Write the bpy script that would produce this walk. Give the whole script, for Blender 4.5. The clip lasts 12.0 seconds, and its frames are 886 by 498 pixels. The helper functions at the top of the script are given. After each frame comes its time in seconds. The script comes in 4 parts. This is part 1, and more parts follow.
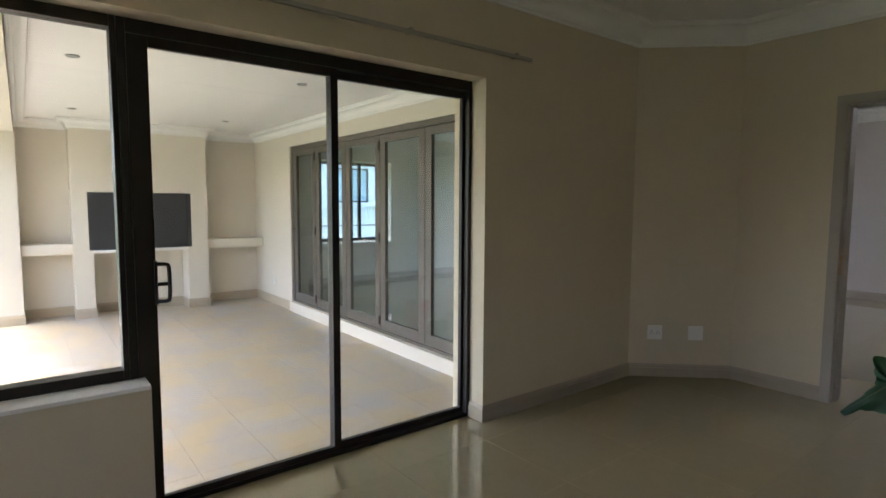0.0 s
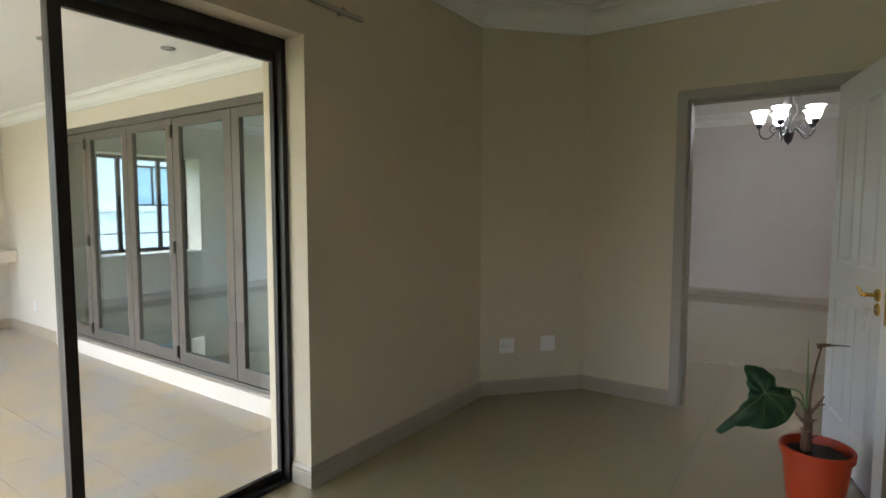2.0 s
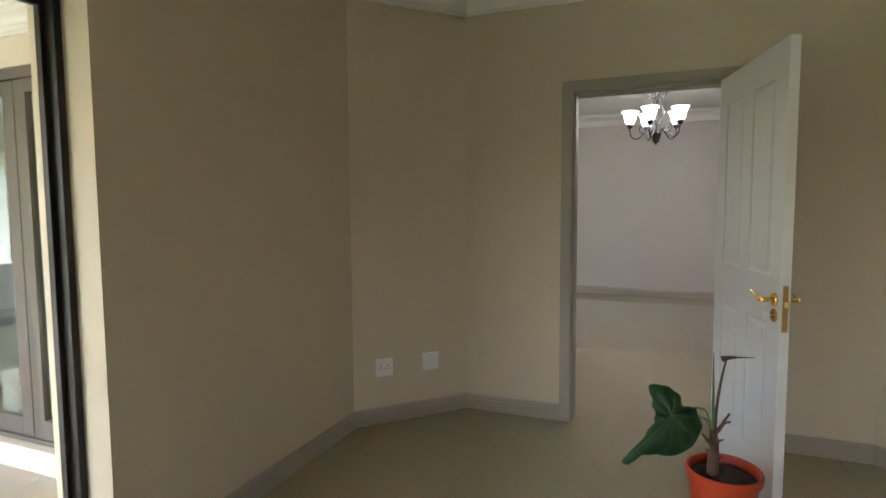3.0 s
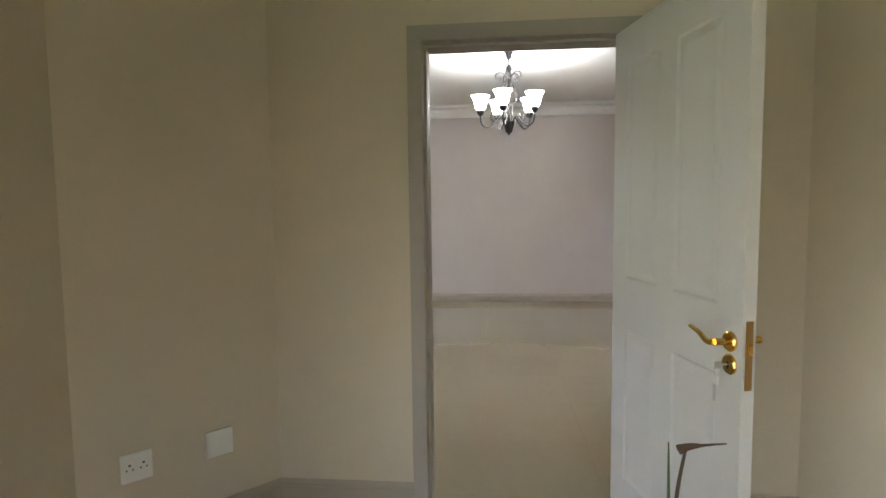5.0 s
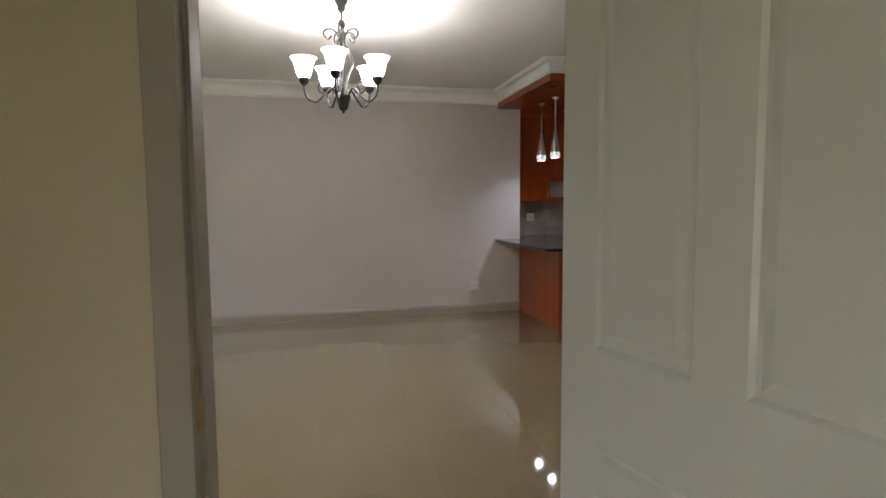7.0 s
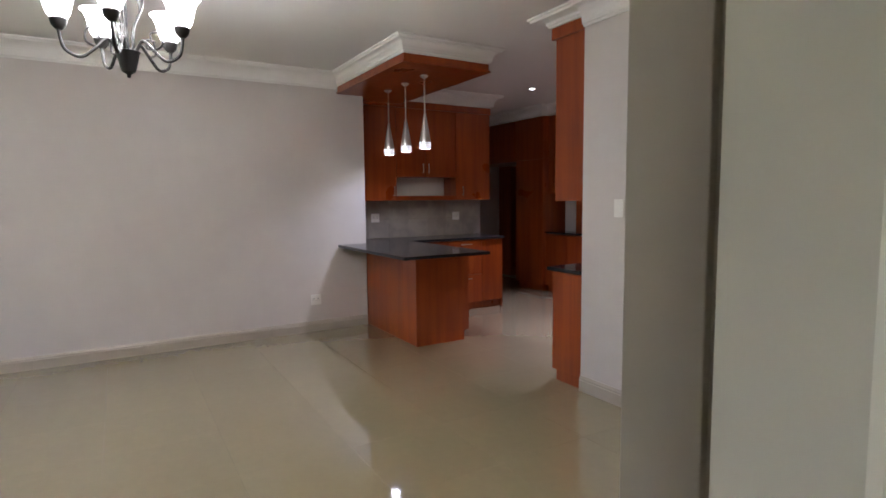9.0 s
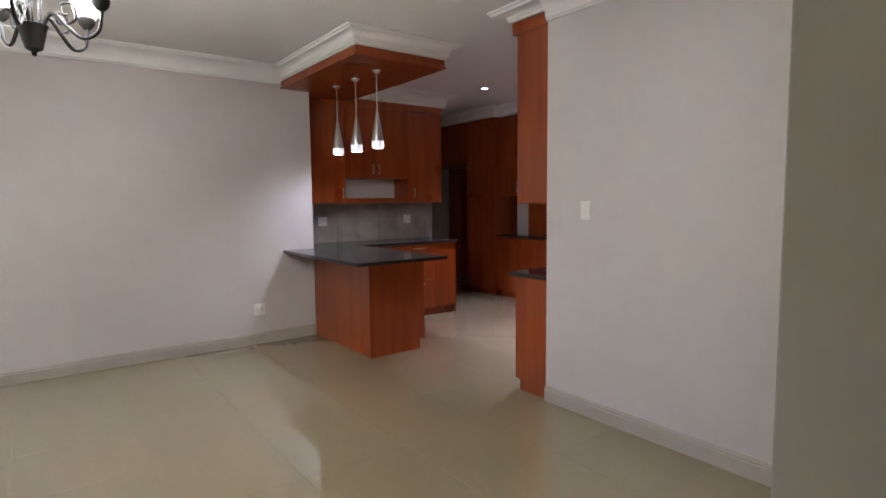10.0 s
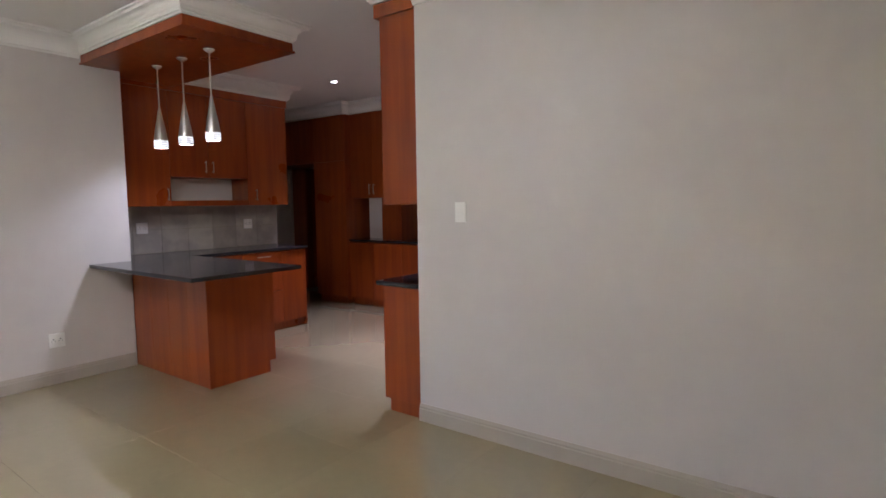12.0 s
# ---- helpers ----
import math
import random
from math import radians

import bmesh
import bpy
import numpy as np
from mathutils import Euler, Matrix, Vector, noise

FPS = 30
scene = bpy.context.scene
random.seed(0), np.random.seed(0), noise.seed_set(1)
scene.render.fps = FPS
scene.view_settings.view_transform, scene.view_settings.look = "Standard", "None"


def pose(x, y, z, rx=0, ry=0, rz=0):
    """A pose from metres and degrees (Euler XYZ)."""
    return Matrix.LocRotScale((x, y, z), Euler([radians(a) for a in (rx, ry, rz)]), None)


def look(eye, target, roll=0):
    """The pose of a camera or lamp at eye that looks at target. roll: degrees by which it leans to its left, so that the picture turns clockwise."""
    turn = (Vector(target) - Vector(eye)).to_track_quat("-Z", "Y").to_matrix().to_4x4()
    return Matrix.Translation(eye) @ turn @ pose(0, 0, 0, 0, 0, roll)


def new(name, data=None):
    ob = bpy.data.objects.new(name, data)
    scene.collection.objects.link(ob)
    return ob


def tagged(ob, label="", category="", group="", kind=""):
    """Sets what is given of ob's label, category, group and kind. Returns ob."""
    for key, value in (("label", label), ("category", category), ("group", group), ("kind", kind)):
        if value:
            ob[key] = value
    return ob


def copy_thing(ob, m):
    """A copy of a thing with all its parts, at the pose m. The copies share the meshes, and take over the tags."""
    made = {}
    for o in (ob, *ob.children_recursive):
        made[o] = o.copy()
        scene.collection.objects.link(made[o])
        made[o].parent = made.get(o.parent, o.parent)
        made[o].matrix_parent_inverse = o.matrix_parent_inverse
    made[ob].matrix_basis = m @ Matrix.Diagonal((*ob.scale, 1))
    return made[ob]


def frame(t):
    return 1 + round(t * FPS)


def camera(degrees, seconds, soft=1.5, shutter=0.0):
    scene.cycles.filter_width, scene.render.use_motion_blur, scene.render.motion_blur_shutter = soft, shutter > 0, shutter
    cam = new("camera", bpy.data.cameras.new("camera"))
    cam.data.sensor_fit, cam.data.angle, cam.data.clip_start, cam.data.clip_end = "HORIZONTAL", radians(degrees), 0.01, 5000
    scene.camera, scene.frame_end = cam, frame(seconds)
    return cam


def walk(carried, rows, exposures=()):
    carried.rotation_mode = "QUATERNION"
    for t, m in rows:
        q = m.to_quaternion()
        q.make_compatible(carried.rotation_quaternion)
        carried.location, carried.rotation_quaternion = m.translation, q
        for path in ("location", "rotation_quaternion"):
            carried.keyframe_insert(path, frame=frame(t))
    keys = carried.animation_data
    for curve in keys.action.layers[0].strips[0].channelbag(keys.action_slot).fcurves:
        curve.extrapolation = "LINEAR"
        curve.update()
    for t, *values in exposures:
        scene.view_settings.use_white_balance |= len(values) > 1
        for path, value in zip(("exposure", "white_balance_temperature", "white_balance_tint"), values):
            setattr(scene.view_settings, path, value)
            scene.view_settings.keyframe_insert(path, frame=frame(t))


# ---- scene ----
cam = camera(78.26, 12.0, soft=1.6)
# seconds, place in metres, turn in degrees
ROWS = [
    (0.0, -0.168, 0.066, 1.411, 85.20, -0.29, -37.74),
    (0.5, -0.084, 0.166, 1.395, 85.37, -0.44, -39.75),
    (1.0, 0.046, 0.299, 1.401, 85.44, -0.34, -42.88),
    (1.5, 0.200, 0.431, 1.378, 85.62, -0.33, -47.43),
    (2.0, 0.375, 0.603, 1.380, 85.68, -0.05, -55.22),
    (2.5, 0.576, 0.726, 1.369, 85.79, 0.32, -62.39),
    (3.0, 0.854, 0.828, 1.387, 85.67, 0.36, -67.97),
    (5.0, 1.934, 1.053, 1.380, 85.55, 0.67, -84.56),
    (5.5, 2.190, 1.110, 1.382, 85.36, 0.52, -88.25),
    (6.0, 2.584, 1.122, 1.365, 85.69, 0.42, -93.13),
    (6.5, 2.881, 1.135, 1.370, 85.58, 0.58, -98.70),
    (7.0, 3.151, 1.099, 1.395, 85.30, 0.42, -102.70),
    (9.0, 4.036, 1.009, 1.444, 84.70, 0.62, -120.89),
    (9.5, 4.184, 0.994, 1.424, 84.93, 0.72, -124.28),
    (10.0, 4.312, 0.961, 1.438, 84.95, 0.61, -126.84),
    (10.5, 4.415, 0.930, 1.437, 84.97, 0.70, -129.40),
    (11.0, 4.506, 0.901, 1.442, 84.93, 0.69, -132.76),
    (11.5, 4.605, 0.832, 1.429, 85.13, 0.66, -137.47),
    (12.0, 4.725, 0.798, 1.425, 85.12, 0.76, -143.52),
]
# seconds, stops, kelvin, tint
EXPOSURES = [(0.0, 3.2, 5780, 15), (1.5, 3.4, 5820, 14), (2.5, 3.72, 6000, 13), (3.0, 3.95, 6100, 14), (5.0, 4.22, 6100, 13), (5.5, 4.13, 6100, 12),
             (7.0, 3.78, 6350, 14), (9.0, 4.27, 6050, 16), (9.5, 4.40, 6050, 16), (12.0, 4.43, 6050, 16)]
walk(cam, [(t, pose(x, y, z, rx, ry, rz)) for t, x, y, z, rx, ry, rz in ROWS], EXPOSURES)

# ---- daylight ----
world = bpy.data.worlds.new("sky")
scene.world = world
world.use_nodes = True
sky = world.node_tree.nodes.new("ShaderNodeTexSky")
sky.sky_type, sky.sun_disc = "NISHITA", False
sky.sun_elevation, sky.sun_rotation = radians(58), radians(-70)
sky.air_density, sky.dust_density = 1.0, 4.0
backg = world.node_tree.nodes["Background"]
backg.inputs["Strength"].default_value = 0.15
world.node_tree.links.new(sky.outputs[0], backg.inputs[0])
sun = new("sun", bpy.data.lights.new("sun", "SUN"))
sun.data.energy, sun.data.angle, sun.data.color = 0.85, radians(14), (1.0, 0.96, 0.88)
sun.matrix_world = look((-6, 2, 12), (0, 4.2, 0))


# ---- materials ----
def material(name, color, rough=0.6, metal=0.0, grain=0.0, grain_scale=40.0, bump=0.0, bump_scale=120.0,
             stretch=(1, 1, 1), vary=0.0, stain=0.0, coat=0.0, spec=0.5, color2=None):
    """Two scales of colour variation, a fine relief and a shade of its own for each piece."""
    m = bpy.data.materials.new(name)
    m.use_nodes = True
    nt = m.node_tree
    n, link = nt.nodes, nt.links.new
    b = n["Principled BSDF"]
    b.inputs["Roughness"].default_value = rough
    b.inputs["Metallic"].default_value = metal
    b.inputs["Coat Weight"].default_value = coat
    b.inputs["Coat Roughness"].default_value = 0.06
    b.inputs["Specular IOR Level"].default_value = spec
    co = n.new("ShaderNodeNewGeometry")
    mp = n.new("ShaderNodeMapping")
    mp.inputs["Scale"].default_value = stretch
    link(co.outputs["Position"], mp.inputs[0])
    rgb = n.new("ShaderNodeRGB")
    rgb.outputs[0].default_value = (*color, 1)
    out = rgb.outputs[0]

    def darken(src, fac, amount):
        hsv = n.new("ShaderNodeHueSaturation")
        ma = n.new("ShaderNodeMapRange")
        ma.inputs["To Min"].default_value, ma.inputs["To Max"].default_value = 1 - amount, 1 + amount
        link(fac, ma.inputs[0])
        link(ma.outputs[0], hsv.inputs["Value"])
        link(src, hsv.inputs["Color"])
        return hsv.outputs[0]

    if grain:
        no = n.new("ShaderNodeTexNoise")
        no.inputs["Scale"].default_value, no.inputs["Detail"].default_value = grain_scale, 6
        link(mp.outputs[0], no.inputs["Vector"])
        if color2:
            mix = n.new("ShaderNodeMix")
            mix.data_type = "RGBA"
            ramp = n.new("ShaderNodeMapRange")
            ramp.inputs["From Min"].default_value, ramp.inputs["From Max"].default_value = 0.38, 0.62
            link(no.outputs[0], ramp.inputs[0])
            link(ramp.outputs[0], mix.inputs[0])
            link(out, mix.inputs[6])
            mix.inputs[7].default_value = (*color2, 1)
            out = mix.outputs[2]
        out = darken(out, no.outputs[0], grain)
    if stain:
        big = n.new("ShaderNodeTexNoise")
        big.inputs["Scale"].default_value, big.inputs["Detail"].default_value = 1.7, 4
        link(co.outputs["Position"], big.inputs["Vector"])
        out = darken(out, big.outputs[0], stain)
        rr = n.new("ShaderNodeMapRange")
        rr.inputs["To Min"].default_value, rr.inputs["To Max"].default_value = rough * 0.75, rough * 1.25
        link(big.outputs[0], rr.inputs[0])
        if rough > 0.1:
            link(rr.outputs[0], b.inputs["Roughness"])
    if vary:
        info = n.new("ShaderNodeObjectInfo")
        out = darken(out, info.outputs["Random"], vary)
    link(out, b.inputs["Base Color"])
    if bump:
        bn = n.new("ShaderNodeTexNoise")
        bn.inputs["Scale"].default_value, bn.inputs["Detail"].default_value = bump_scale, 5
        link(mp.outputs[0], bn.inputs["Vector"])
        bu = n.new("ShaderNodeBump")
        bu.inputs["Strength"].default_value, bu.inputs["Distance"].default_value = bump, 0.004
        link(bn.outputs[0], bu.inputs["Height"])
        link(bu.outputs[0], b.inputs["Normal"])
    return m


def glowing(name, color, strength, clear=0.0):
    """A lit lamp face; clear is the share of light that a thin frosted glass lets through."""
    m = bpy.data.materials.new(name)
    m.use_nodes = True
    b = m.node_tree.nodes["Principled BSDF"]
    b.inputs["Base Color"].default_value = (0.85, 0.85, 0.82, 1)
    b.inputs["Roughness"].default_value = 0.35
    b.inputs["Emission Color"].default_value = (*color, 1)
    b.inputs["Emission Strength"].default_value = strength
    if clear:
        nt = m.node_tree
        tr, mx = nt.nodes.new("ShaderNodeBsdfTransparent"), nt.nodes.new("ShaderNodeMixShader")
        mx.inputs[0].default_value = clear
        nt.links.new(b.outputs[0], mx.inputs[1])
        nt.links.new(tr.outputs[0], mx.inputs[2])
        nt.links.new(mx.outputs[0], nt.nodes["Material Output"].inputs[0])
    return m


def glazing(name, tint, gloss=1.0):
    """A clear sheet: it lets light through, and mirrors by its Fresnel."""
    m = bpy.data.materials.new(name)
    m.use_nodes = True
    nt = m.node_tree
    nt.nodes.remove(nt.nodes["Principled BSDF"])
    tr, gl, mx, fr = (nt.nodes.new("ShaderNode" + k) for k in ("BsdfTransparent", "BsdfGlossy", "MixShader", "LayerWeight"))
    tr.inputs[0].default_value = (*tint, 1)
    gl.inputs["Roughness"].default_value = 0.01
    gl.inputs["Color"].default_value = (gloss, gloss, gloss, 1)
    fr.inputs["Blend"].default_value = 0.5
    po, ma = nt.nodes.new("ShaderNodeMath"), nt.nodes.new("ShaderNodeMapRange")
    po.operation, po.inputs[1].default_value = "POWER", 5.0
    ma.inputs["To Min"].default_value, ma.inputs["To Max"].default_value = 0.04, 1.0
    link = nt.links.new
    link(fr.outputs["Facing"], po.inputs[0])
    link(po.outputs[0], ma.inputs[0])
    link(ma.outputs[0], mx.inputs[0])
    link(tr.outputs[0], mx.inputs[1])
    link(gl.outputs[0], mx.inputs[2])
    link(mx.outputs[0], nt.nodes["Material Output"].inputs[0])
    return m


PAINT_DINING = material("dining_paint", (0.59, 0.540, 0.505), 0.55, grain=0.03, grain_scale=9, bump=0.10, bump_scale=220, stain=0.035)
PAINT = material("wall_paint", (0.585, 0.505, 0.365), 0.55, grain=0.03, grain_scale=9, bump=0.10, bump_scale=220, stain=0.035)
PAINT_PATIO = material("patio_paint", (0.66, 0.595, 0.49), 0.7, grain=0.03, grain_scale=9, bump=0.2, bump_scale=160, stain=0.04)
WHITE = material("ceiling_white", (0.77, 0.75, 0.71), 0.7, grain=0.02, grain_scale=7, bump=0.08, bump_scale=150, stain=0.02)
PLASTER = material("cornice_white", (0.79, 0.77, 0.73), 0.55, grain=0.02, grain_scale=12, bump=0.05)
DOORWHITE = material("door_white", (0.70, 0.68, 0.645), 0.38, grain=0.02, grain_scale=5, bump=0.06, bump_scale=90, stretch=(1, 1, 0.15), stain=0.02)
FRAMEPAINT = material("door_frame_paint", (0.37, 0.33, 0.275), 0.62, grain=0.04, grain_scale=15, bump=0.05, stain=0.05)
SKIRT = material("skirting_paint", (0.42, 0.365, 0.30), 0.35, grain=0.05, grain_scale=14, bump=0.06, stain=0.04)
SKIRT_LOUNGE = material("lounge_skirting_paint", (0.37, 0.315, 0.235), 0.4, grain=0.05, grain_scale=14, bump=0.06, stain=0.04)
SKIRT_PATIO = material("patio_skirting_tile", (0.42, 0.34, 0.24), 0.6, grain=0.1, grain_scale=14, bump=0.1, stain=0.06)
PORCELAIN = material("porcelain_tile", (0.312, 0.262, 0.150), 0.045, grain=0.05, grain_scale=16, vary=0.02, stain=0.04, coat=0.6, spec=1.0)
GROUT_PATIO = material("patio_grout", (0.50, 0.44, 0.35), 0.8, grain=0.1, grain_scale=60, bump=0.2)
GROUT = material("grout", (0.26, 0.215, 0.14), 0.8, grain=0.1, grain_scale=60, bump=0.2)
STONE = material("patio_tile_stone", (0.47, 0.375, 0.23), 0.38, grain=0.12, grain_scale=3.4, color2=(0.385, 0.35, 0.31),
                 vary=0.045, bump=0.25, bump_scale=60, stain=0.08)
BRONZE = material("bronze_aluminium", (0.020, 0.015, 0.012), 0.38, metal=0.3, grain=0.1, grain_scale=30)
TAUPE = material("taupe_aluminium", (0.125, 0.110, 0.092), 0.42, metal=0.2, grain=0.06, grain_scale=25, bump=0.04)
CHERRY = material("cherry_wood", (0.315, 0.061, 0.007), 0.30, grain=0.16, grain_scale=2.6, stretch=(5, 5, 0.30),
                  color2=(0.225, 0.037, 0.006), bump=0.05, bump_scale=30, vary=0.12, stain=0.05, coat=0.15)
GRANITE = material("black_granite", (0.020, 0.020, 0.021), 0.09, grain=0.9, grain_scale=160, stain=0.1, spec=0.6)
SPLASH = material("splashback_tile", (0.42, 0.37, 0.31), 0.22, grain=0.16, grain_scale=6, color2=(0.30, 0.27, 0.24), vary=0.10, stain=0.1)
BRASS = material("polished_brass", (0.75, 0.50, 0.12), 0.16, metal=1.0, grain=0.08, grain_scale=30)
DULLBRASS = material("dull_brass", (0.42, 0.26, 0.10), 0.35, metal=1.0, grain=0.1, grain_scale=40)
STEEL = material("brushed_steel", (0.58, 0.56, 0.53), 0.28, metal=1.0, grain=0.08, grain_scale=60, stretch=(1, 1, 0.1))
IRON = material("black_iron", (0.022, 0.020, 0.018), 0.45, metal=0.5, grain=0.2, grain_scale=60, bump=0.2)
BRAAI = material("braai_steel", (0.022, 0.023, 0.026), 0.62, metal=0.0, grain=0.15, grain_scale=9, stain=0.2)
PLASTIC = material("white_plastic", (0.78, 0.755, 0.71), 0.35, grain=0.02, grain_scale=30)
DARKHOLE = material("dark_plastic", (0.02, 0.02, 0.02), 0.6, grain=0.1)
POTRED = material("orange_pot_plastic", (0.42, 0.048, 0.012), 0.42, grain=0.06, grain_scale=20, bump=0.05, stain=0.08)
SOIL = material("potting_soil", (0.030, 0.020, 0.014), 0.95, grain=0.5, grain_scale=60, bump=1.0, bump_scale=90)
LEAFGREEN = material("waxy_leaf", (0.016, 0.065, 0.024), 0.34, grain=0.25, grain_scale=14, color2=(0.024, 0.090, 0.030), bump=0.2, bump_scale=40)
STEMBROWN = material("dry_stem", (0.10, 0.055, 0.030), 0.75, grain=0.35, grain_scale=50, bump=0.5)
STEMGREEN = material("green_stem", (0.10, 0.14, 0.045), 0.6, grain=0.25, grain_scale=50)
GRASS = material("lawn", (0.06, 0.10, 0.03), 0.9, grain=0.35, grain_scale=12, bump=0.8, bump_scale=60, stain=0.2)
PAVING = material("paving", (0.42, 0.38, 0.32), 0.75, grain=0.12, grain_scale=10, bump=0.3, stain=0.08)
RENDERWALL = material("neighbour_render", (0.85, 0.84, 0.82), 0.8, grain=0.05, grain_scale=8, bump=0.3, stain=0.05)
BLUEGLASS = material("blue_blind", (0.42, 0.56, 0.62), 0.35, grain=0.08, grain_scale=6)
GLASS = glazing("clear_glass", (0.93, 0.95, 0.94))
GLASS_BIFOLD = glazing("bifold_glass", (0.90, 0.95, 0.96))
SHADEGLOW = glowing("frosted_glass_lit", (1.0, 0.97, 0.90), 1.2, clear=0.66)
SPOTGLOW = glowing("lamp_lit", (0.95, 0.96, 1.0), 1.6)
SLOTGLOW = glowing("lamp_slot_lit", (0.95, 0.96, 1.0), 0.075)
LAMPOFF = material("lamp_off", (0.30, 0.30, 0.29), 0.3, metal=0.4, grain=0.1)


# ---- mesh helpers ----
def part(name, bm, mat, parent=None, label=""):
    me = bpy.data.meshes.new(name)
    bm.normal_update()
    bm.to_mesh(me)
    bm.free()
    me.materials.append(mat)
    ob = new(name, me)
    if parent is not None:
        ob.parent = parent
    if label:
        ob["label"] = label
    return ob


def smooth(ob, angle=40):
    for p in ob.data.polygons:
        p.use_smooth = True
    lim = math.cos(radians(angle))
    bm = bmesh.new()
    bm.from_mesh(ob.data)
    for e in bm.edges:
        e.smooth = not (len(e.link_faces) == 2 and e.link_faces[0].normal.dot(e.link_faces[1].normal) < lim)
    bm.to_mesh(ob.data)
    bm.free()
    return ob


def thing(name, label, category, at=(0, 0, 0), group="", kind=""):
    ob = new(name)
    ob.empty_display_size = 0.1
    ob.location = at
    return tagged(ob, label, category, group, kind)


def box(bm, x0, x1, y0, y1, z0, z1, bevel=0.0):
    vs = [bm.verts.new((x, y, z)) for x in (x0, x1) for y in (y0, y1) for z in (z0, z1)]
    fs = [bm.faces.new([vs[i] for i in q]) for q in
          ((0, 1, 3, 2), (4, 6, 7, 5), (0, 4, 5, 1), (2, 3, 7, 6), (0, 2, 6, 4), (1, 5, 7, 3))]
    if bevel:
        es = list({e for f in fs for e in f.edges})
        bmesh.ops.bevel(bm, geom=es, offset=bevel, segments=2, profile=0.6, affect="EDGES")
    return bm


def boxes(*rows, bevel=0.0):
    bm = bmesh.new()
    for r in rows:
        box(bm, *r, bevel=bevel)
    return bm


def lathe(profile, at=(0, 0, 0), sides=28):
    """Turns (radius, height) round the upright axis through at."""
    bm = bmesh.new()
    rings = []
    for r, z in profile:
        if r < 1e-5:
            rings.append([bm.verts.new((at[0], at[1], at[2] + z))])
        else:
            rings.append([bm.verts.new((at[0] + r * math.cos(2 * math.pi * k / sides),
                                        at[1] + r * math.sin(2 * math.pi * k / sides), at[2] + z)) for k in range(sides)])
    for a, b in zip(rings, rings[1:]):
        for k in range(sides):
            j = (k + 1) % sides
            if len(a) == 1 and len(b) > 1:
                bm.faces.new((a[0], b[j], b[k]))
            elif len(b) == 1 and len(a) > 1:
                bm.faces.new((a[k], a[j], b[0]))
            elif len(a) > 1:
                bm.faces.new((a[k], a[j], b[j], b[k]))
    bmesh.ops.recalc_face_normals(bm, faces=bm.faces)
    return bm


def tube(bm, pts, r, sides=8, r1=None):
    """A round bar along the points, tapering to r1."""
    pts = [Vector(p) for p in pts]
    r1 = r if r1 is None else r1
    rings, side = [], None
    for i, p in enumerate(pts):
        d = (pts[min(i + 1, len(pts) - 1)] - pts[max(i - 1, 0)]).normalized()
        if side is None:
            side = d.orthogonal().normalized()
        side = (side - d * side.dot(d)).normalized()
        up = d.cross(side)
        q = r + (r1 - r) * i / (len(pts) - 1)
        rings.append([bm.verts.new(p + q * (math.cos(2 * math.pi * k / sides) * side + math.sin(2 * math.pi * k / sides) * up)) for k in range(sides)])
    for a, b in zip(rings, rings[1:]):
        for k in range(sides):
            j = (k + 1) % sides
            bm.faces.new((a[k], a[j], b[j], b[k]))
    bm.faces.new(rings[0][::-1])
    bm.faces.new(rings[-1])
    return bm


def arc(points, n=10):
    """A smooth line through a few points."""
    p = [Vector(q) for q in points]
    p = [2 * p[0] - p[1]] + p + [2 * p[-1] - p[-2]]
    out = []
    for a, b, c, d in zip(p, p[1:], p[2:], p[3:]):
        for k in range(n):
            t = k / n
            out.append(0.5 * (2 * b + (c - a) * t + (2 * a - 5 * b + 4 * c - d) * t * t + (3 * b - a - 3 * c + d) * t ** 3))
    return out + [p[-2]]


def moulding(path, profile, closed=False):
    """Runs a profile of (out from the wall, height) along a wall line; the room lies to the left of the line."""
    bm = bmesh.new()
    p = [Vector((x, y)) for x, y in path]
    n, rings = len(p), []
    for i in range(n):
        before = (p[i] - p[i - 1]).normalized() if closed or i else None
        after = (p[(i + 1) % n] - p[i]).normalized() if closed or i < n - 1 else None
        before, after = before or after, after or before
        na, nb = Vector((-before.y, before.x)), Vector((-after.y, after.x))
        m = (na + nb).normalized()
        m = m / max(m.dot(na), 0.3)
        rings.append([bm.verts.new((p[i].x + m.x * o, p[i].y + m.y * o, z)) for o, z in profile])
    k = len(profile)
    for i in range(n if closed else n - 1):
        a, b = rings[i], rings[(i + 1) % n]
        for j in range(k):
            bm.faces.new((a[j], a[(j + 1) % k], b[(j + 1) % k], b[j]))
    if not closed:
        bm.faces.new(rings[0])
        bm.faces.new(rings[-1][::-1])
    bmesh.ops.recalc_face_normals(bm, faces=bm.faces)
    return bm


def cornice_profile(top, h=0.16, out=0.15):
    """Bead, cove and crown of a plaster cornice whose top lies on the ceiling."""
    z = top - h
    pts = [(0.0, z), (0.014, z), (0.018, z + 0.012), (0.028, z + 0.018), (0.030, z + 0.034)]
    for k in range(7):
        a = k / 6 * math.pi / 2
        pts.append((0.032 + (out - 0.062) * (1 - math.cos(a)), z + 0.036 + (h - 0.072) * math.sin(a)))
    pts += [(out - 0.018, top - 0.034), (out - 0.012, top - 0.018), (out, top - 0.014), (out, top + 0.004), (0.0, top + 0.004)]
    return pts


def skirt_profile(h, t=0.016):
    return [(-0.004, -0.004), (t, -0.004), (t, h - 0.034), (t - 0.004, h - 0.030), (t - 0.004, h - 0.018), (t - 0.009, h - 0.008), (0.004, h), (-0.004, h)]


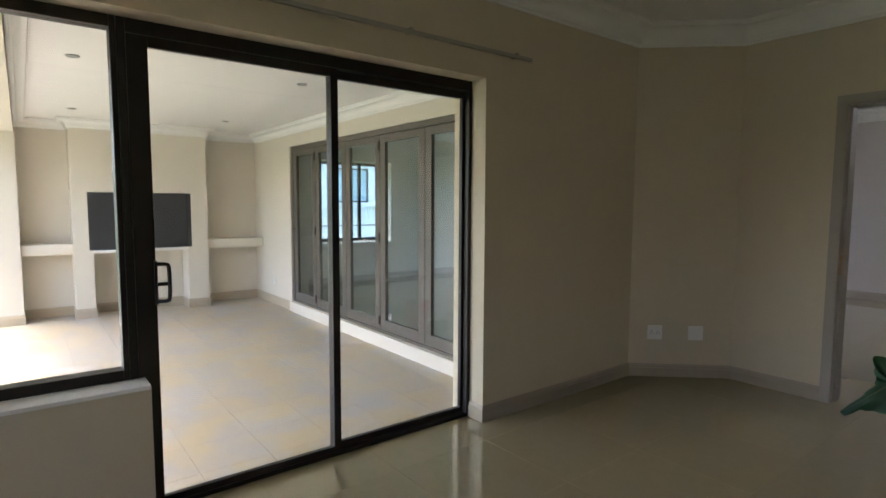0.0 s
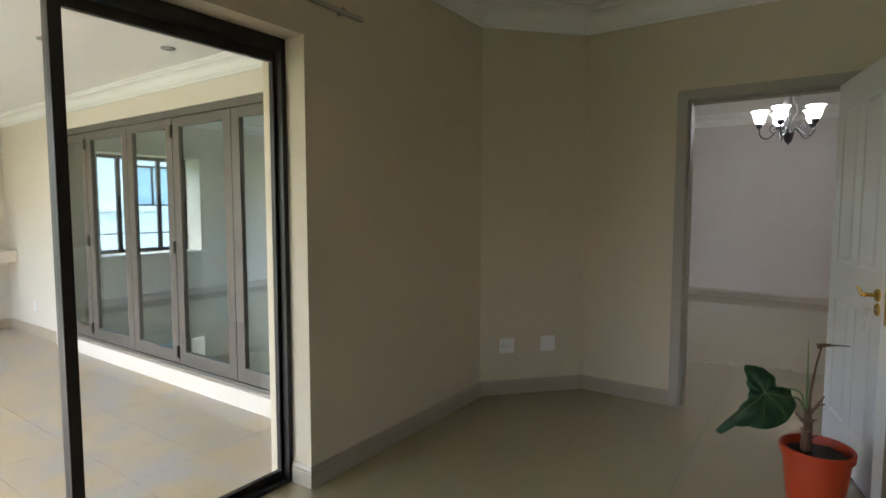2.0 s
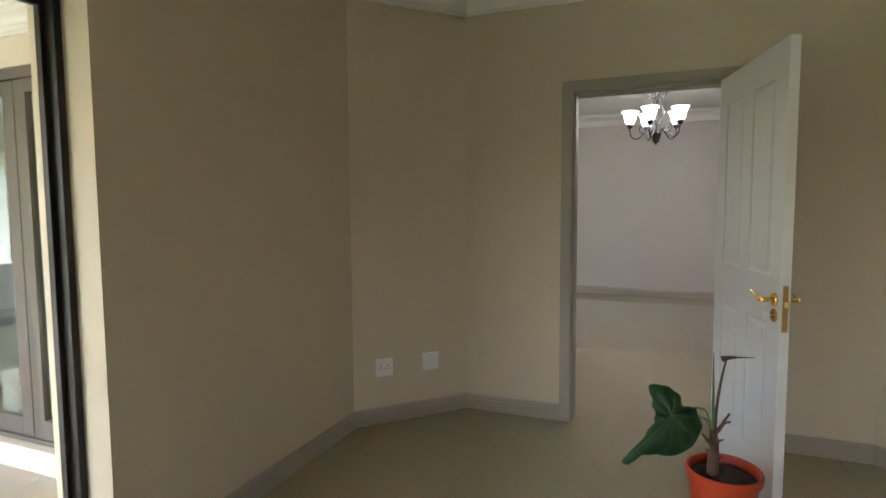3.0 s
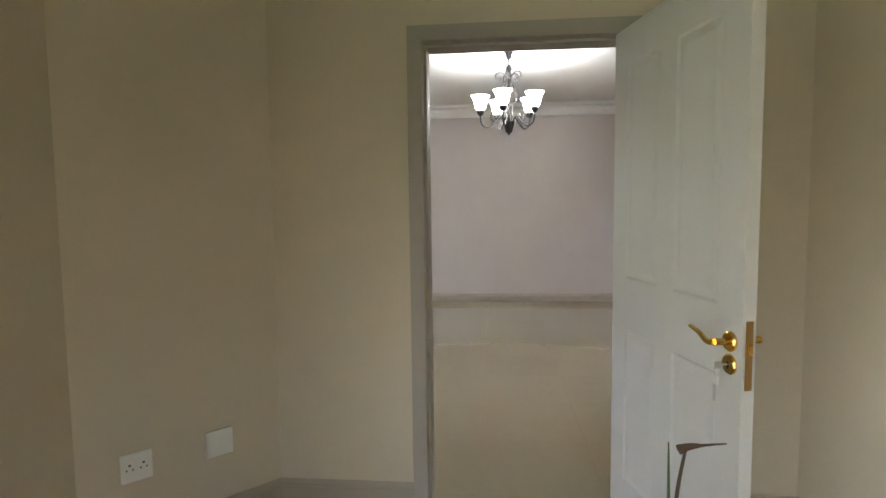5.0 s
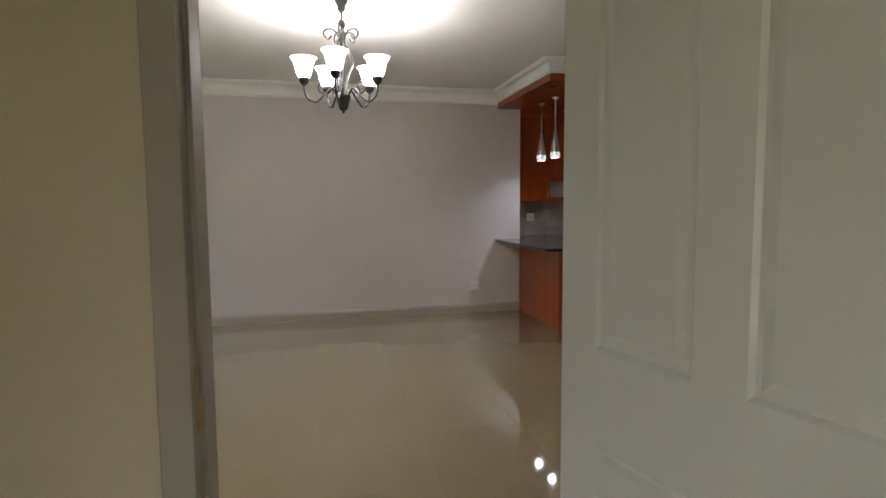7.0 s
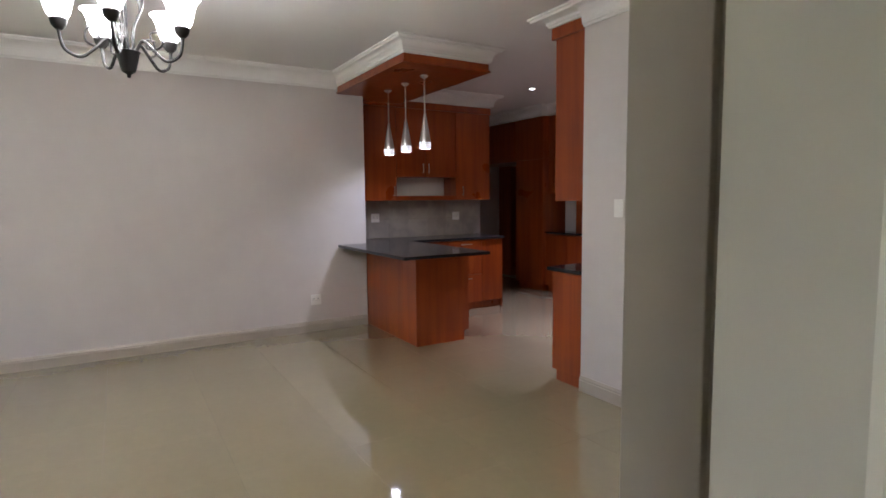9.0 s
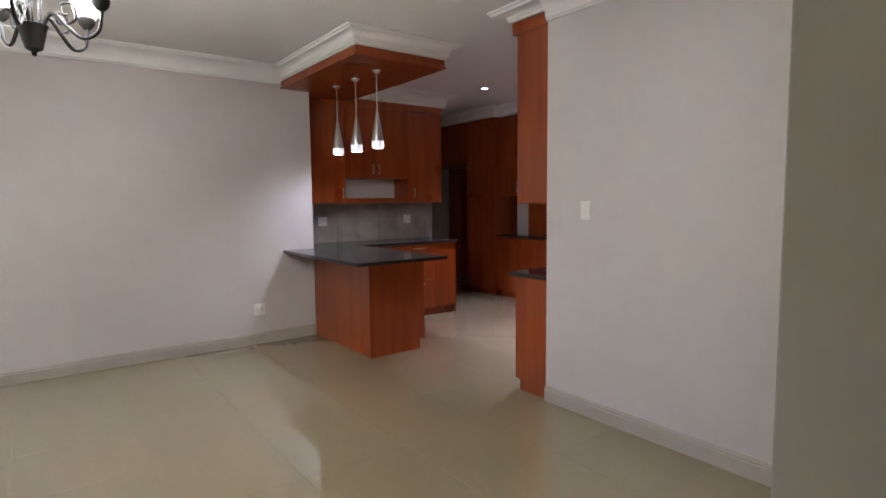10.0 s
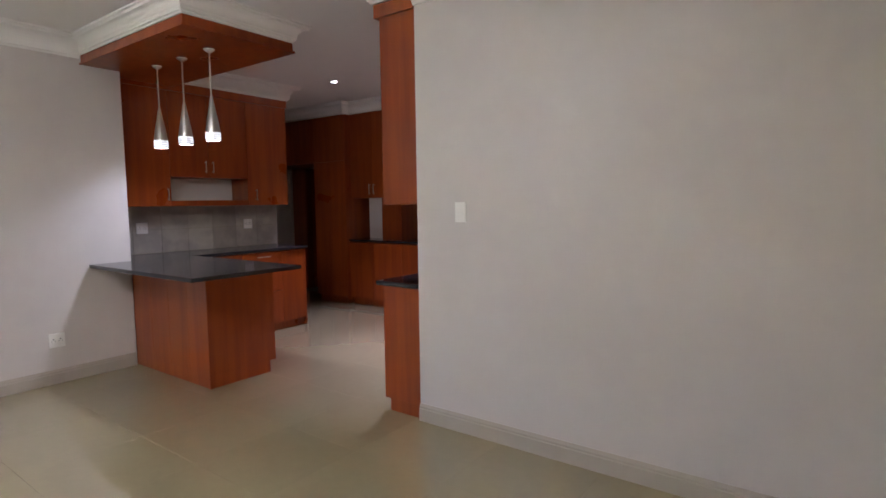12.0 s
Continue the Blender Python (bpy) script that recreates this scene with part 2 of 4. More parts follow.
def structure(name, bm, mat, label, category):
    return tagged(part(name, bm, mat), label, category, kind="structure")


def slanted(bm, a, b, thick, z0, z1):
    """A wall from a to b, its thickness lying to the right of the line."""
    a, b = Vector(a), Vector(b)
    d = (b - a).normalized()
    o = Vector((d.y, -d.x)) * thick
    low = [bm.verts.new((q.x, q.y, z0)) for q in (a, b, b + o, a + o)]
    top = [bm.verts.new((q.x, q.y, z1)) for q in (a, b, b + o, a + o)]
    bm.faces.new(low[::-1])
    bm.faces.new(top)
    for i in range(4):
        j = (i + 1) % 4
        bm.faces.new((low[i], low[j], top[j], top[i]))
    bmesh.ops.recalc_face_normals(bm, faces=bm.faces)
    return bm


# ---- plan, in metres ----
CEIL = 2.80            # lounge, dining room and kitchen
PATIO_CEIL = 2.455
PATIO_Z = -0.105        # the patio lies a step lower
NORTH = 2.615          # lounge wall with the sliding door
PATIO_S = 2.92         # its patio face
GLAZE = 2.780           # line of the sliding door
REVEAL = 2.137         # end of the sliding door's opening
HEAD = 2.182
DOORWALL = 4.348
DOORWALL_E = 4.488
JAMB_N, JAMB_S = 1.354, 0.463
DOOR_H = 2.084
CH1, CH2 = (3.751, NORTH), (DOORWALL, 2.067)
CH3, CH4 = (DOORWALL, -0.25), (3.0, -1.62)
FAR = 9.842             # far wall of the dining room
SOUTH = -1.905         # dining wall with the switch
CORNER = 6.928         # its end at the kitchen
BIFOLD = 2.800          # patio wall with the folding doors
KIT_BACK = -5.2
TALLS = -4.53          # fronts of the tall units
KW = 10.45             # kitchen wall behind the run, set back from the far wall
WALL_END = -1.430      # end of the far wall at the peninsula
FAR_END = -3.44        # end of the kitchen wall at the passage
WEST = -3.2

# ---- floors ----
floor = structure("floor", boxes((WEST - 0.2, DOORWALL + 0.07, -3.2, GLAZE + 0.06, -0.12, -0.0045),
                                 (DOORWALL + 0.07, 13.2, -6.6, 4.6, -0.12, -0.0045)), GROUT, "grey grout bed under glossy cream floor tiles", "floor")
living_floor = structure("living_floor", boxes((BIFOLD + 0.06, 8.2, 4.6, 9.1, -0.12, 0.0), (BIFOLD + 0.25, DOORWALL + 0.07, PATIO_S + 0.004, 4.6, -0.12, 0.0)),
                         PORCELAIN, "glossy cream tiled floor behind the folding doors", "floor")
patio_floor = structure("patio_floor", boxes((-1.05, BIFOLD, GLAZE + 0.06, 9.30, PATIO_Z - 0.12, PATIO_Z - 0.008)), GROUT_PATIO, "grout bed under beige stone patio tiles", "floor")
ground = structure("ground", boxes((-400, 400, -400, 400, -0.40, -0.24)), GRASS, "short green lawn outside the patio", "ground")
paving = structure("pavement", boxes((-2.4, -1.05, PATIO_S + 0.004, 9.8, -0.35, PATIO_Z - 0.03)), PAVING, "pale paving strip beside the patio", "pavement")

# ---- lounge walls ----
T2 = CEIL + 0.05
structure("wall_north", boxes((REVEAL, 3.80, NORTH, PATIO_S, -0.2, T2),
                              (WEST, REVEAL, NORTH, PATIO_S, HEAD, T2),
                              (WEST, 0.238, NORTH, PATIO_S, -0.2, 0.615),
                              (WEST, -2.2, NORTH, PATIO_S, 0.615, HEAD)), PAINT,
          "taupe painted lounge wall round the sliding door", "wall")
structure("wall_chamfer_north", slanted(bmesh.new(), CH1, (CH2[0] + 0.0, CH2[1]), -0.20, -0.05, T2), PAINT, "taupe angled corner wall with two sockets", "wall")
structure("wall_door", boxes((DOORWALL, DOORWALL_E, JAMB_N + 0.03, 4.5, -0.05, T2), (DOORWALL, DOORWALL_E, -2.2, JAMB_S - 0.03, -0.05, T2),
                             (DOORWALL, DOORWALL_E, JAMB_S - 0.03, JAMB_N + 0.03, DOOR_H + 0.03, T2)), PAINT,
          "taupe painted wall between lounge and dining room", "wall")
structure("wall_chamfer_south", slanted(bmesh.new(), CH3, CH4, 0.0 - 0.2, -0.05, T2), PAINT, "taupe angled wall beside the open door", "wall")
structure("wall_lounge_south", boxes((WEST, 3.05, -1.82, -1.62, -0.05, T2)), PAINT, "plain taupe wall closing the lounge", "wall")
# the opening in this wall is unseen, added so that daylight enters from the west
structure("wall_lounge_west", boxes((WEST - 0.2, WEST, -1.82, -0.9, -0.05, T2), (WEST - 0.2, WEST, 0.6, PATIO_S, -0.05, T2), (WEST - 0.2, WEST, -0.9, 0.6, 2.1, T2), (WEST - 0.2, WEST, -0.9, 0.6, -0.05, 0.9)), PAINT, "taupe lounge wall with an unseen opening added for daylight", "wall")
structure("ceiling_lounge", boxes((WEST - 0.2, DOORWALL + 0.07, -1.82, NORTH + 0.1, CEIL, CEIL + 0.1)), WHITE, "flat white plaster ceiling of the lounge", "ceiling")
structure("cornice_lounge", moulding([(WEST, -1.62), (3.0, -1.62), CH3, CH2, CH1, (WEST, NORTH)], cornice_profile(CEIL, 0.16, 0.15), True), PLASTER,
          "white moulded plaster cornice round the lounge", "cornice")
structure("baseboard_lounge_north", moulding([(DOORWALL, JAMB_N + 0.075), CH2, CH1, (REVEAL, NORTH), (REVEAL, GLAZE - 0.03)], skirt_profile(0.105)), SKIRT_LOUNGE,
          "taupe moulded skirting board along the lounge walls", "baseboard")
structure("baseboard_lounge_south", moulding([(WEST, -1.62), CH4, CH3, (DOORWALL, JAMB_S - 0.075)], skirt_profile(0.105)), SKIRT_LOUNGE,
          "taupe moulded skirting board behind the open door", "baseboard")

# ---- dining room and kitchen walls ----
structure("wall_far", boxes((FAR, FAR + 0.2, WALL_END, 4.5, -0.05, T2), (FAR + 0.2, KW + 0.2, WALL_END, WALL_END + 0.2, -0.05, T2)), PAINT_DINING, "plain taupe far wall of the dining room", "wall")
structure("wall_kitchen_far", boxes((KW, KW + 0.2, FAR_END, WALL_END, -0.05, T2)), PAINT_DINING, "taupe kitchen wall behind the splashback", "wall")
structure("wall_south", boxes((DOORWALL_E, CORNER, SOUTH - 0.15, SOUTH, -0.05, T2)), PAINT_DINING, "plain taupe dining wall with a light switch", "wall")
# unseen wall; its opening is made up to brighten the switch wall with daylight
structure("wall_dining_north", boxes((DOORWALL_E, 8.3, 4.3, 4.5, -0.05, T2), (9.7, FAR + 0.2, 4.3, 4.5, -0.05, T2), (8.3, 9.7, 4.3, 4.5, -0.05, 0.8), (8.3, 9.7, 4.3, 4.5, 2.1, T2)), PAINT_DINING, "taupe unseen dining wall, opened up for daylight", "wall")
structure("wall_kitchen_west", boxes((CORNER - 0.15, CORNER, KIT_BACK, SOUTH - 0.15, -0.05, T2)), PAINT_DINING, "taupe kitchen wall behind the shallow units", "wall")
structure("wall_kitchen_back", boxes((CORNER - 0.15, 11.02, KIT_BACK - 0.2, KIT_BACK, -0.05, T2), (12.38, 12.6, KIT_BACK - 0.2, KIT_BACK, -0.05, T2),
                                     (11.02, 12.38, KIT_BACK - 0.2, KIT_BACK, 2.02, T2)), PAINT_DINING, "taupe back wall of the kitchen with a doorway", "wall")
structure("wall_kitchen_east", boxes((12.4, 12.6, KIT_BACK, FAR_END, -0.05, T2), (KW + 0.2, 12.6, FAR_END, FAR_END + 0.2, -0.05, T2)), PAINT_DINING,
          "plain taupe wall beside the kitchen passage", "wall")
structure("wall_scullery", boxes((10.9, 11.0, -6.5, KIT_BACK - 0.2, -0.05, T2), (12.40, 12.6, -6.5, KIT_BACK - 0.2, -0.05, T2), (10.9, 12.6, -6.6, -6.5, -0.05, T2)), PAINT_DINING,
          "unlit wall behind the dark kitchen doorway", "wall")
structure("ceiling_dining", boxes((DOORWALL + 0.07, 12.6, -6.6, 4.5, CEIL, CEIL + 0.1)), WHITE, "flat white ceiling of dining room and kitchen", "ceiling")
structure("cornice_dining", moulding([(DOORWALL_E, 4.3), (DOORWALL_E, SOUTH), (CORNER, SOUTH)], cornice_profile(CEIL)), PLASTER,
          "white moulded cornice above the switch wall", "cornice")
structure("cornice_far", moulding([(FAR, -1.12), (FAR, 4.3), (DOORWALL_E, 4.3)], cornice_profile(CEIL)), PLASTER, "white moulded cornice on the far wall", "cornice")
structure("cornice_kitchen", moulding([(7.3, TALLS - 0.10), (10.36, TALLS - 0.10), (10.36, TALLS + 0.02), (12.4, TALLS + 0.02)], cornice_profile(CEIL, 0.14)), PLASTER,
          "white cornice above the tall kitchen units", "cornice")
structure("baseboard_far", moulding([(FAR, -1.42), (FAR, 4.3)], skirt_profile(0.115)), SKIRT, "grey moulded skirting along the far wall", "baseboard")
structure("baseboard_south", moulding([(DOORWALL_E, JAMB_S - 0.1), (DOORWALL_E, SOUTH), (CORNER, SOUTH)], skirt_profile(0.115)), SKIRT,
          "grey moulded skirting along the switch wall", "baseboard")
structure("baseboard_door_wall", moulding([(DOORWALL_E, 4.3), (DOORWALL_E, JAMB_N + 0.1)], skirt_profile(0.115)), SKIRT, "grey moulded skirting beside the doorway", "baseboard")

# ---- living room behind the folding doors ----
BF = [3.40, 4.205, 5.01, 5.77, 6.59, 7.29]
structure("wall_bifold", boxes((BIFOLD, BIFOLD + 0.25, 7.362, 9.30, -0.2, T2), (BIFOLD, BIFOLD + 0.25, PATIO_S, 3.32, -0.2, T2),
                               (BIFOLD, BIFOLD + 0.25, 3.32, 7.362, 2.175, T2)), PAINT_PATIO, "cream patio wall round the folding doors", "wall")
LW0, LW1, LWZ0, LWZ1, LWY = 3.84, 5.33, 0.70, 2.15, 8.76
LWT = 0.50             # depth of its wall
structure("wall_living_back", boxes((BIFOLD + 0.25, LW0, LWY, LWY + LWT, -0.05, T2), (LW1, 8.2, LWY, LWY + LWT, -0.05, T2),
                                    (LW0, LW1, LWY, LWY + LWT, -0.05, LWZ0), (LW0, LW1, LWY, LWY + LWT, LWZ1, T2)), PAINT_PATIO,
          "cream living room wall with a window", "wall")
# out of view; the wide gap is added to let more light into the living room
structure("wall_living_east", boxes((8.0, 8.2, 4.5, 4.9, -0.05, T2), (8.0, 8.2, 8.3, LWY, -0.05, T2), (8.0, 8.2, 4.9, 8.3, 2.2, T2)), PAINT_PATIO, "cream unseen living room wall, left open to brighten the room", "wall")
structure("ceiling_living", boxes((BIFOLD + 0.25, 8.2, 4.5, 9.1, CEIL, CEIL + 0.1), (BIFOLD + 0.25, DOORWALL + 0.07, PATIO_S, 4.5, CEIL, CEIL + 0.1)), WHITE, "flat white living room ceiling", "ceiling")
structure("cornice_living", moulding([(8.0, LWY), (BIFOLD + 0.25, LWY), (BIFOLD + 0.25, PATIO_S)], cornice_profile(CEIL)), PLASTER, "white cornice of the living room", "cornice")
structure("baseboard_living", moulding([(8.0, LWY), (BIFOLD + 0.25, LWY), (BIFOLD + 0.25, 7.37)], skirt_profile(0.105)), SKIRT, "grey skirting below the living room window", "baseboard")

# ---- patio shell ----
PB, PF = 8.78, 8.425
B0, B1, N0, N1 = 0.346, 1.975, 0.56, 1.70
structure("wall_patio_back", boxes((-1.05, BIFOLD, PB, PB + 0.22, -0.2, PATIO_CEIL + 0.1), (N1, B1, PF, PB, -0.2, PATIO_CEIL + 0.1),
                                   (B0, N0, PF, PB, -0.2, PATIO_CEIL + 0.1), (N0, N1, PF, PB, 1.535, PATIO_CEIL + 0.1),
                                   (N0, N1, PF + 0.30, PB, 0.745, 1.535)), PAINT_PATIO, "cream patio back wall with a chimney breast", "wall")
structure("patio_column", boxes((-1.05, -0.19, PF, PB, -0.2, PATIO_CEIL + 0.1), (-1.05, -0.62, PATIO_S + 0.002, PATIO_S + 0.3, -0.2, PATIO_CEIL + 0.1)), PAINT_PATIO, "cream square patio column", "column")
structure("patio_beam", boxes((-1.05, -0.195, PATIO_S, PF, 2.24, PATIO_CEIL + 0.1)), PAINT_PATIO, "cream beam above the open patio side", "beam")
structure("ceiling_patio", boxes((-1.05, BIFOLD, PATIO_S, PB, PATIO_CEIL, PATIO_CEIL + 0.1)), WHITE, "white patio ceiling with recessed lights", "ceiling")
structure("roof_patio", boxes((-1.5, BIFOLD + 0.25, PATIO_S + 0.01, 9.6, PATIO_CEIL + 0.12, PATIO_CEIL + 0.30)), WHITE, "flat white roof edge over the patio", "roof")
structure("cornice_patio", moulding([(BIFOLD, PATIO_S), (BIFOLD, PB), (B1, PB), (B1, PF), (B0, PF), (B0, PB), (-0.19, PB), (-0.19, PATIO_S)],
                                    cornice_profile(PATIO_CEIL, 0.12, 0.12)), PLASTER, "white moulded cornice round the patio ceiling", "cornice")
structure("baseboard_patio_east", moulding([(BIFOLD, 7.362), (BIFOLD, PB), (B1, PB), (B1, PF), (N1, PF), (N1, PB), (N0, PB), (N0, PF), (B0, PF), (B0, PB), (-0.19, PB), (-0.19, PF), (-1.05, PF)],
                                       [(o, z + PATIO_Z) for o, z in skirt_profile(0.125, 0.014)]), SKIRT_PATIO, "beige tile skirting round the patio walls", "baseboard")
structure("step_bifold", boxes((BIFOLD - 0.04, BIFOLD + 0.06, 3.32, 7.362, PATIO_Z - 0.01, 0.030), bevel=0.006), PAINT_PATIO, "cream raised sill below the folding doors", "sill")
for name, x0, x1 in (("patio_shelf", B1 + 0.004, BIFOLD - 0.004), ("patio_shelf", -0.186, B0 - 0.004)):
    tagged(part(name, boxes((x0, x1, 8.47, PB - 0.004, 0.735, 0.868), bevel=0.006), PAINT_PATIO), "thick cream masonry shelf in the patio recess", "shelf", group="patio shelves")
tagged(part("mantel_slab", boxes((N0 - 0.01, N1 + 0.01, PF - 0.025, PF + 0.30, 0.738, 0.774), bevel=0.005), PLASTER), "pale slab below the built-in barbecue", "shelf")

# barbecue with its two sliding panels
braai = thing("barbecue", "black steel built-in barbecue with closed panels", "barbecue", (1.135, PF, 0.776))
part("frame", boxes((-0.62, -0.565, -0.003, 0.29, 0, 0.755), (0.565, 0.62, -0.003, 0.29, 0, 0.755), (-0.565, 0.565, -0.003, 0.29, 0.73, 0.755),
                    (-0.565, 0.565, -0.003, 0.29, 0, 0.02), bevel=0.003), BRAAI, braai)
part("upper_panel", boxes((-0.565, 0.565, 0.001, 0.016, 0.375, 0.73), bevel=0.003), BRAAI, braai)
part("lower_panel", boxes((-0.565, 0.565, 0.010, 0.026, 0.02, 0.378), bevel=0.003), BRAAI, braai)
part("inner_box", boxes((-0.565, 0.565, 0.25, 0.29, 0.02, 0.73)), BRAAI, braai)

# ---- sliding door and window beside it ----
slider = tagged(new("door_1"), "dark bronze aluminium sliding door, closed, facing the patio", "sliding door", kind="structure")
FY0, FY1 = GLAZE - 0.035, GLAZE + 0.045
part("frame", boxes((0.180, 0.213, FY0, FY1, 0.0, HEAD), (2.110, REVEAL, FY0, FY1, 0.0, HEAD),
                    (0.213, 2.110, FY0, FY1, HEAD - 0.06, HEAD), (0.213, 2.110, FY0, FY1, 0.0, 0.022), bevel=0.004), BRONZE, slider)


def sash(owner, x0, x1, y, z0, z1, w, d=0.03, wr=None, mat=BRONZE, glass=GLASS):
    """One glazed leaf: its frame and its pane."""
    wr = w if wr is None else wr
    s = part("sash", boxes((x0, x0 + w, y, y + d, z0, z1), (x1 - wr, x1, y, y + d, z0, z1), (x0 + w, x1 - wr, y, y + d, z1 - 0.045, z1),
                           (x0 + w, x1 - wr, y, y + d, z0, z0 + 0.032), bevel=0.003), mat, owner)
    p = part("pane", boxes((x0 + w, x1 - wr, y + d / 2 - 0.003, y + d / 2 + 0.003, z0 + 0.032, z1 - 0.045)), glass, s)
    p.visible_shadow = False
    return s


s1 = sash(slider, 0.215, 1.198, GLAZE - 0.03, 0.024, HEAD - 0.062, 0.082, wr=0.042)
sash(slider, 1.160, 2.108, GLAZE + 0.008, 0.024, HEAD - 0.062, 0.040, wr=0.016)
hb = box(bmesh.new(), 0.288, 0.300, GLAZE - 0.050, GLAZE - 0.028, 0.955, 1.15, 0.003)
tube(hb, arc([(0.293, GLAZE - 0.045, 1.135), (0.328, GLAZE - 0.062, 1.135), (0.341, GLAZE - 0.066, 1.12), (0.343, GLAZE - 0.067, 1.05), (0.341, GLAZE - 0.066, 0.985), (0.328, GLAZE - 0.062, 0.97), (0.293, GLAZE - 0.045, 0.97)], 5), 0.009)
box(hb, 0.293, 0.343, GLAZE - 0.07, GLAZE - 0.055, 1.04, 1.056, 0.002)
part("handle", hb, BRONZE, s1, "black pull handle")

win = tagged(new("window_1"), "dark bronze fixed window beside the sliding door", "window", kind="structure")
part("frame", boxes((-2.2, -2.14, FY0, FY1, 0.615, HEAD), (0.155, 0.178, FY0, FY1, 0.615, HEAD), (-2.14, 0.155, FY0, FY1, HEAD - 0.05, HEAD),
                    (-2.14, 0.155, FY0, FY1, 0.615, 0.68), (-0.80, -0.75, FY0, FY1, 0.68, HEAD - 0.05), bevel=0.004), BRONZE, win)
for x0, x1 in ((-2.14, -0.80), (-0.75, 0.155)):
    p = part("pane", boxes((x0, x1, GLAZE - 0.003, GLAZE + 0.003, 0.68, HEAD - 0.05)), GLASS, win)
    p.visible_shadow = False
part("window_sill", boxes((-2.2, 0.236, NORTH - 0.012, FY0 - 0.002, 0.617, 0.636), bevel=0.004), PLASTER, win, "white painted inner sill")
rail = tagged(part("curtain_rail", boxes((-2.0, 2.48, NORTH - 0.062, NORTH - 0.045, 2.318, 2.342), bevel=0.004), FRAMEPAINT), "pale grey aluminium curtain rail on the lounge wall", "curtain rail")
for k in range(6):
    x = -1.7 + 0.81 * k
    part("bracket", boxes((x, x + 0.02, NORTH - 0.05, NORTH + 0.001, 2.328, 2.358), bevel=0.002), FRAMEPAINT, rail)

# ---- folding doors ----
bif = tagged(new("door_2"), "taupe aluminium folding doors with tall panes, closed", "folding door", kind="structure")
BX0, BX1 = BIFOLD + 0.02, BIFOLD + 0.07
part("frame", boxes((BX0 - 0.01, BX1 + 0.01, 7.292, 7.36, 0.032, 2.173), (BX0 - 0.01, BX1 + 0.01, 3.322, 3.395, 0.032, 2.173),
                    (BX0 - 0.01, BX1 + 0.01, 3.395, 7.292, 2.115, 2.173), (BX0 - 0.01, BX1 + 0.01, 3.395, 7.292, 0.032, 0.06), bevel=0.004), TAUPE, bif)
for i, (y0, y1) in enumerate(zip(BF, BF[1:])):
    y0, y1 = y0 + 0.004, y1 - 0.004
    w = 0.095
    leaf = part("leaf", boxes((BX0, BX1 - 0.01, y0, y0 + w, 0.065, 2.11), (BX0, BX1 - 0.01, y1 - w, y1, 0.065, 2.11),
                              (BX0, BX1 - 0.01, y0 + w, y1 - w, 2.035, 2.11), (BX0, BX1 - 0.01, y0 + w, y1 - w, 0.065, 0.175), bevel=0.004), TAUPE, bif)
    p = part("pane", boxes((BX0 + 0.018, BX0 + 0.024, y0 + w, y1 - w, 0.175, 2.035)), GLASS_BIFOLD, leaf)
    p.visible_shadow = False
    if i in (1, 3):
        for z in (0.17, 1.05, 2.00):
            part("hinge", lathe([(0.0, -0.05), (0.012, -0.05), (0.012, 0.05), (0.0, 0.05)], (BX0 - 0.012, y1 + 0.004, z), 10), BRONZE, leaf)
    if i == 4:
        part("handle", tube(tube(bmesh.new(), [(BX0, y1 - 0.05, 1.05), (BX0 - 0.05, y1 - 0.05, 1.05)], 0.009),
                            arc([(BX0 - 0.05, y1 - 0.05, 1.05), (BX0 - 0.055, y1 - 0.10, 1.05), (BX0 - 0.05, y1 - 0.17, 1.045)], 5), 0.008), BRONZE, leaf)

# ---- window of the living room, and the house beyond it ----
lwin = tagged(new("window_2"), "dark bronze living room window facing a neighbouring house", "window", kind="structure")
WY0, WY1 = LWY + 0.40, LWY + 0.45
wf = [(LW0, LW0 + 0.05, WY0, WY1, LWZ0, LWZ1), (LW1 - 0.05, LW1, WY0, WY1, LWZ0, LWZ1), (LW0 + 0.05, LW1 - 0.05, WY0, WY1, LWZ1 - 0.05, LWZ1),
      (LW0 + 0.05, LW1 - 0.05, WY0, WY1, LWZ0, LWZ0 + 0.06)]
for x in (LW0 + 0.42, LW1 - 0.47):
    wf.append((x, x + 0.06, WY0, WY1, LWZ0 + 0.06, LWZ1 - 0.05))
part("frame", boxes(*wf, bevel=0.004), BRONZE, lwin)
for x0, x1 in ((LW0 + 0.05, LW0 + 0.42), (LW0 + 0.48, LW1 - 0.47), (LW1 - 0.41, LW1 - 0.05)):
    p = part("pane", boxes((x0, x1, WY0 + 0.02, WY0 + 0.026, LWZ0 + 0.06, LWZ1 - 0.05)), GLASS, lwin)
    p.visible_shadow = False
part("window_sill", boxes((LW0 - 0.02, LW1 + 0.02, LWY - 0.02, WY0 - 0.002, LWZ0 - 0.022, LWZ0 - 0.002), bevel=0.004), PLASTER, lwin)
for z in (0.98,):
    part("bar", boxes((LW0 + 0.05, LW1 - 0.05, WY0 + 0.01, WY0 + 0.018, z, z + 0.02)), BRONZE, lwin)

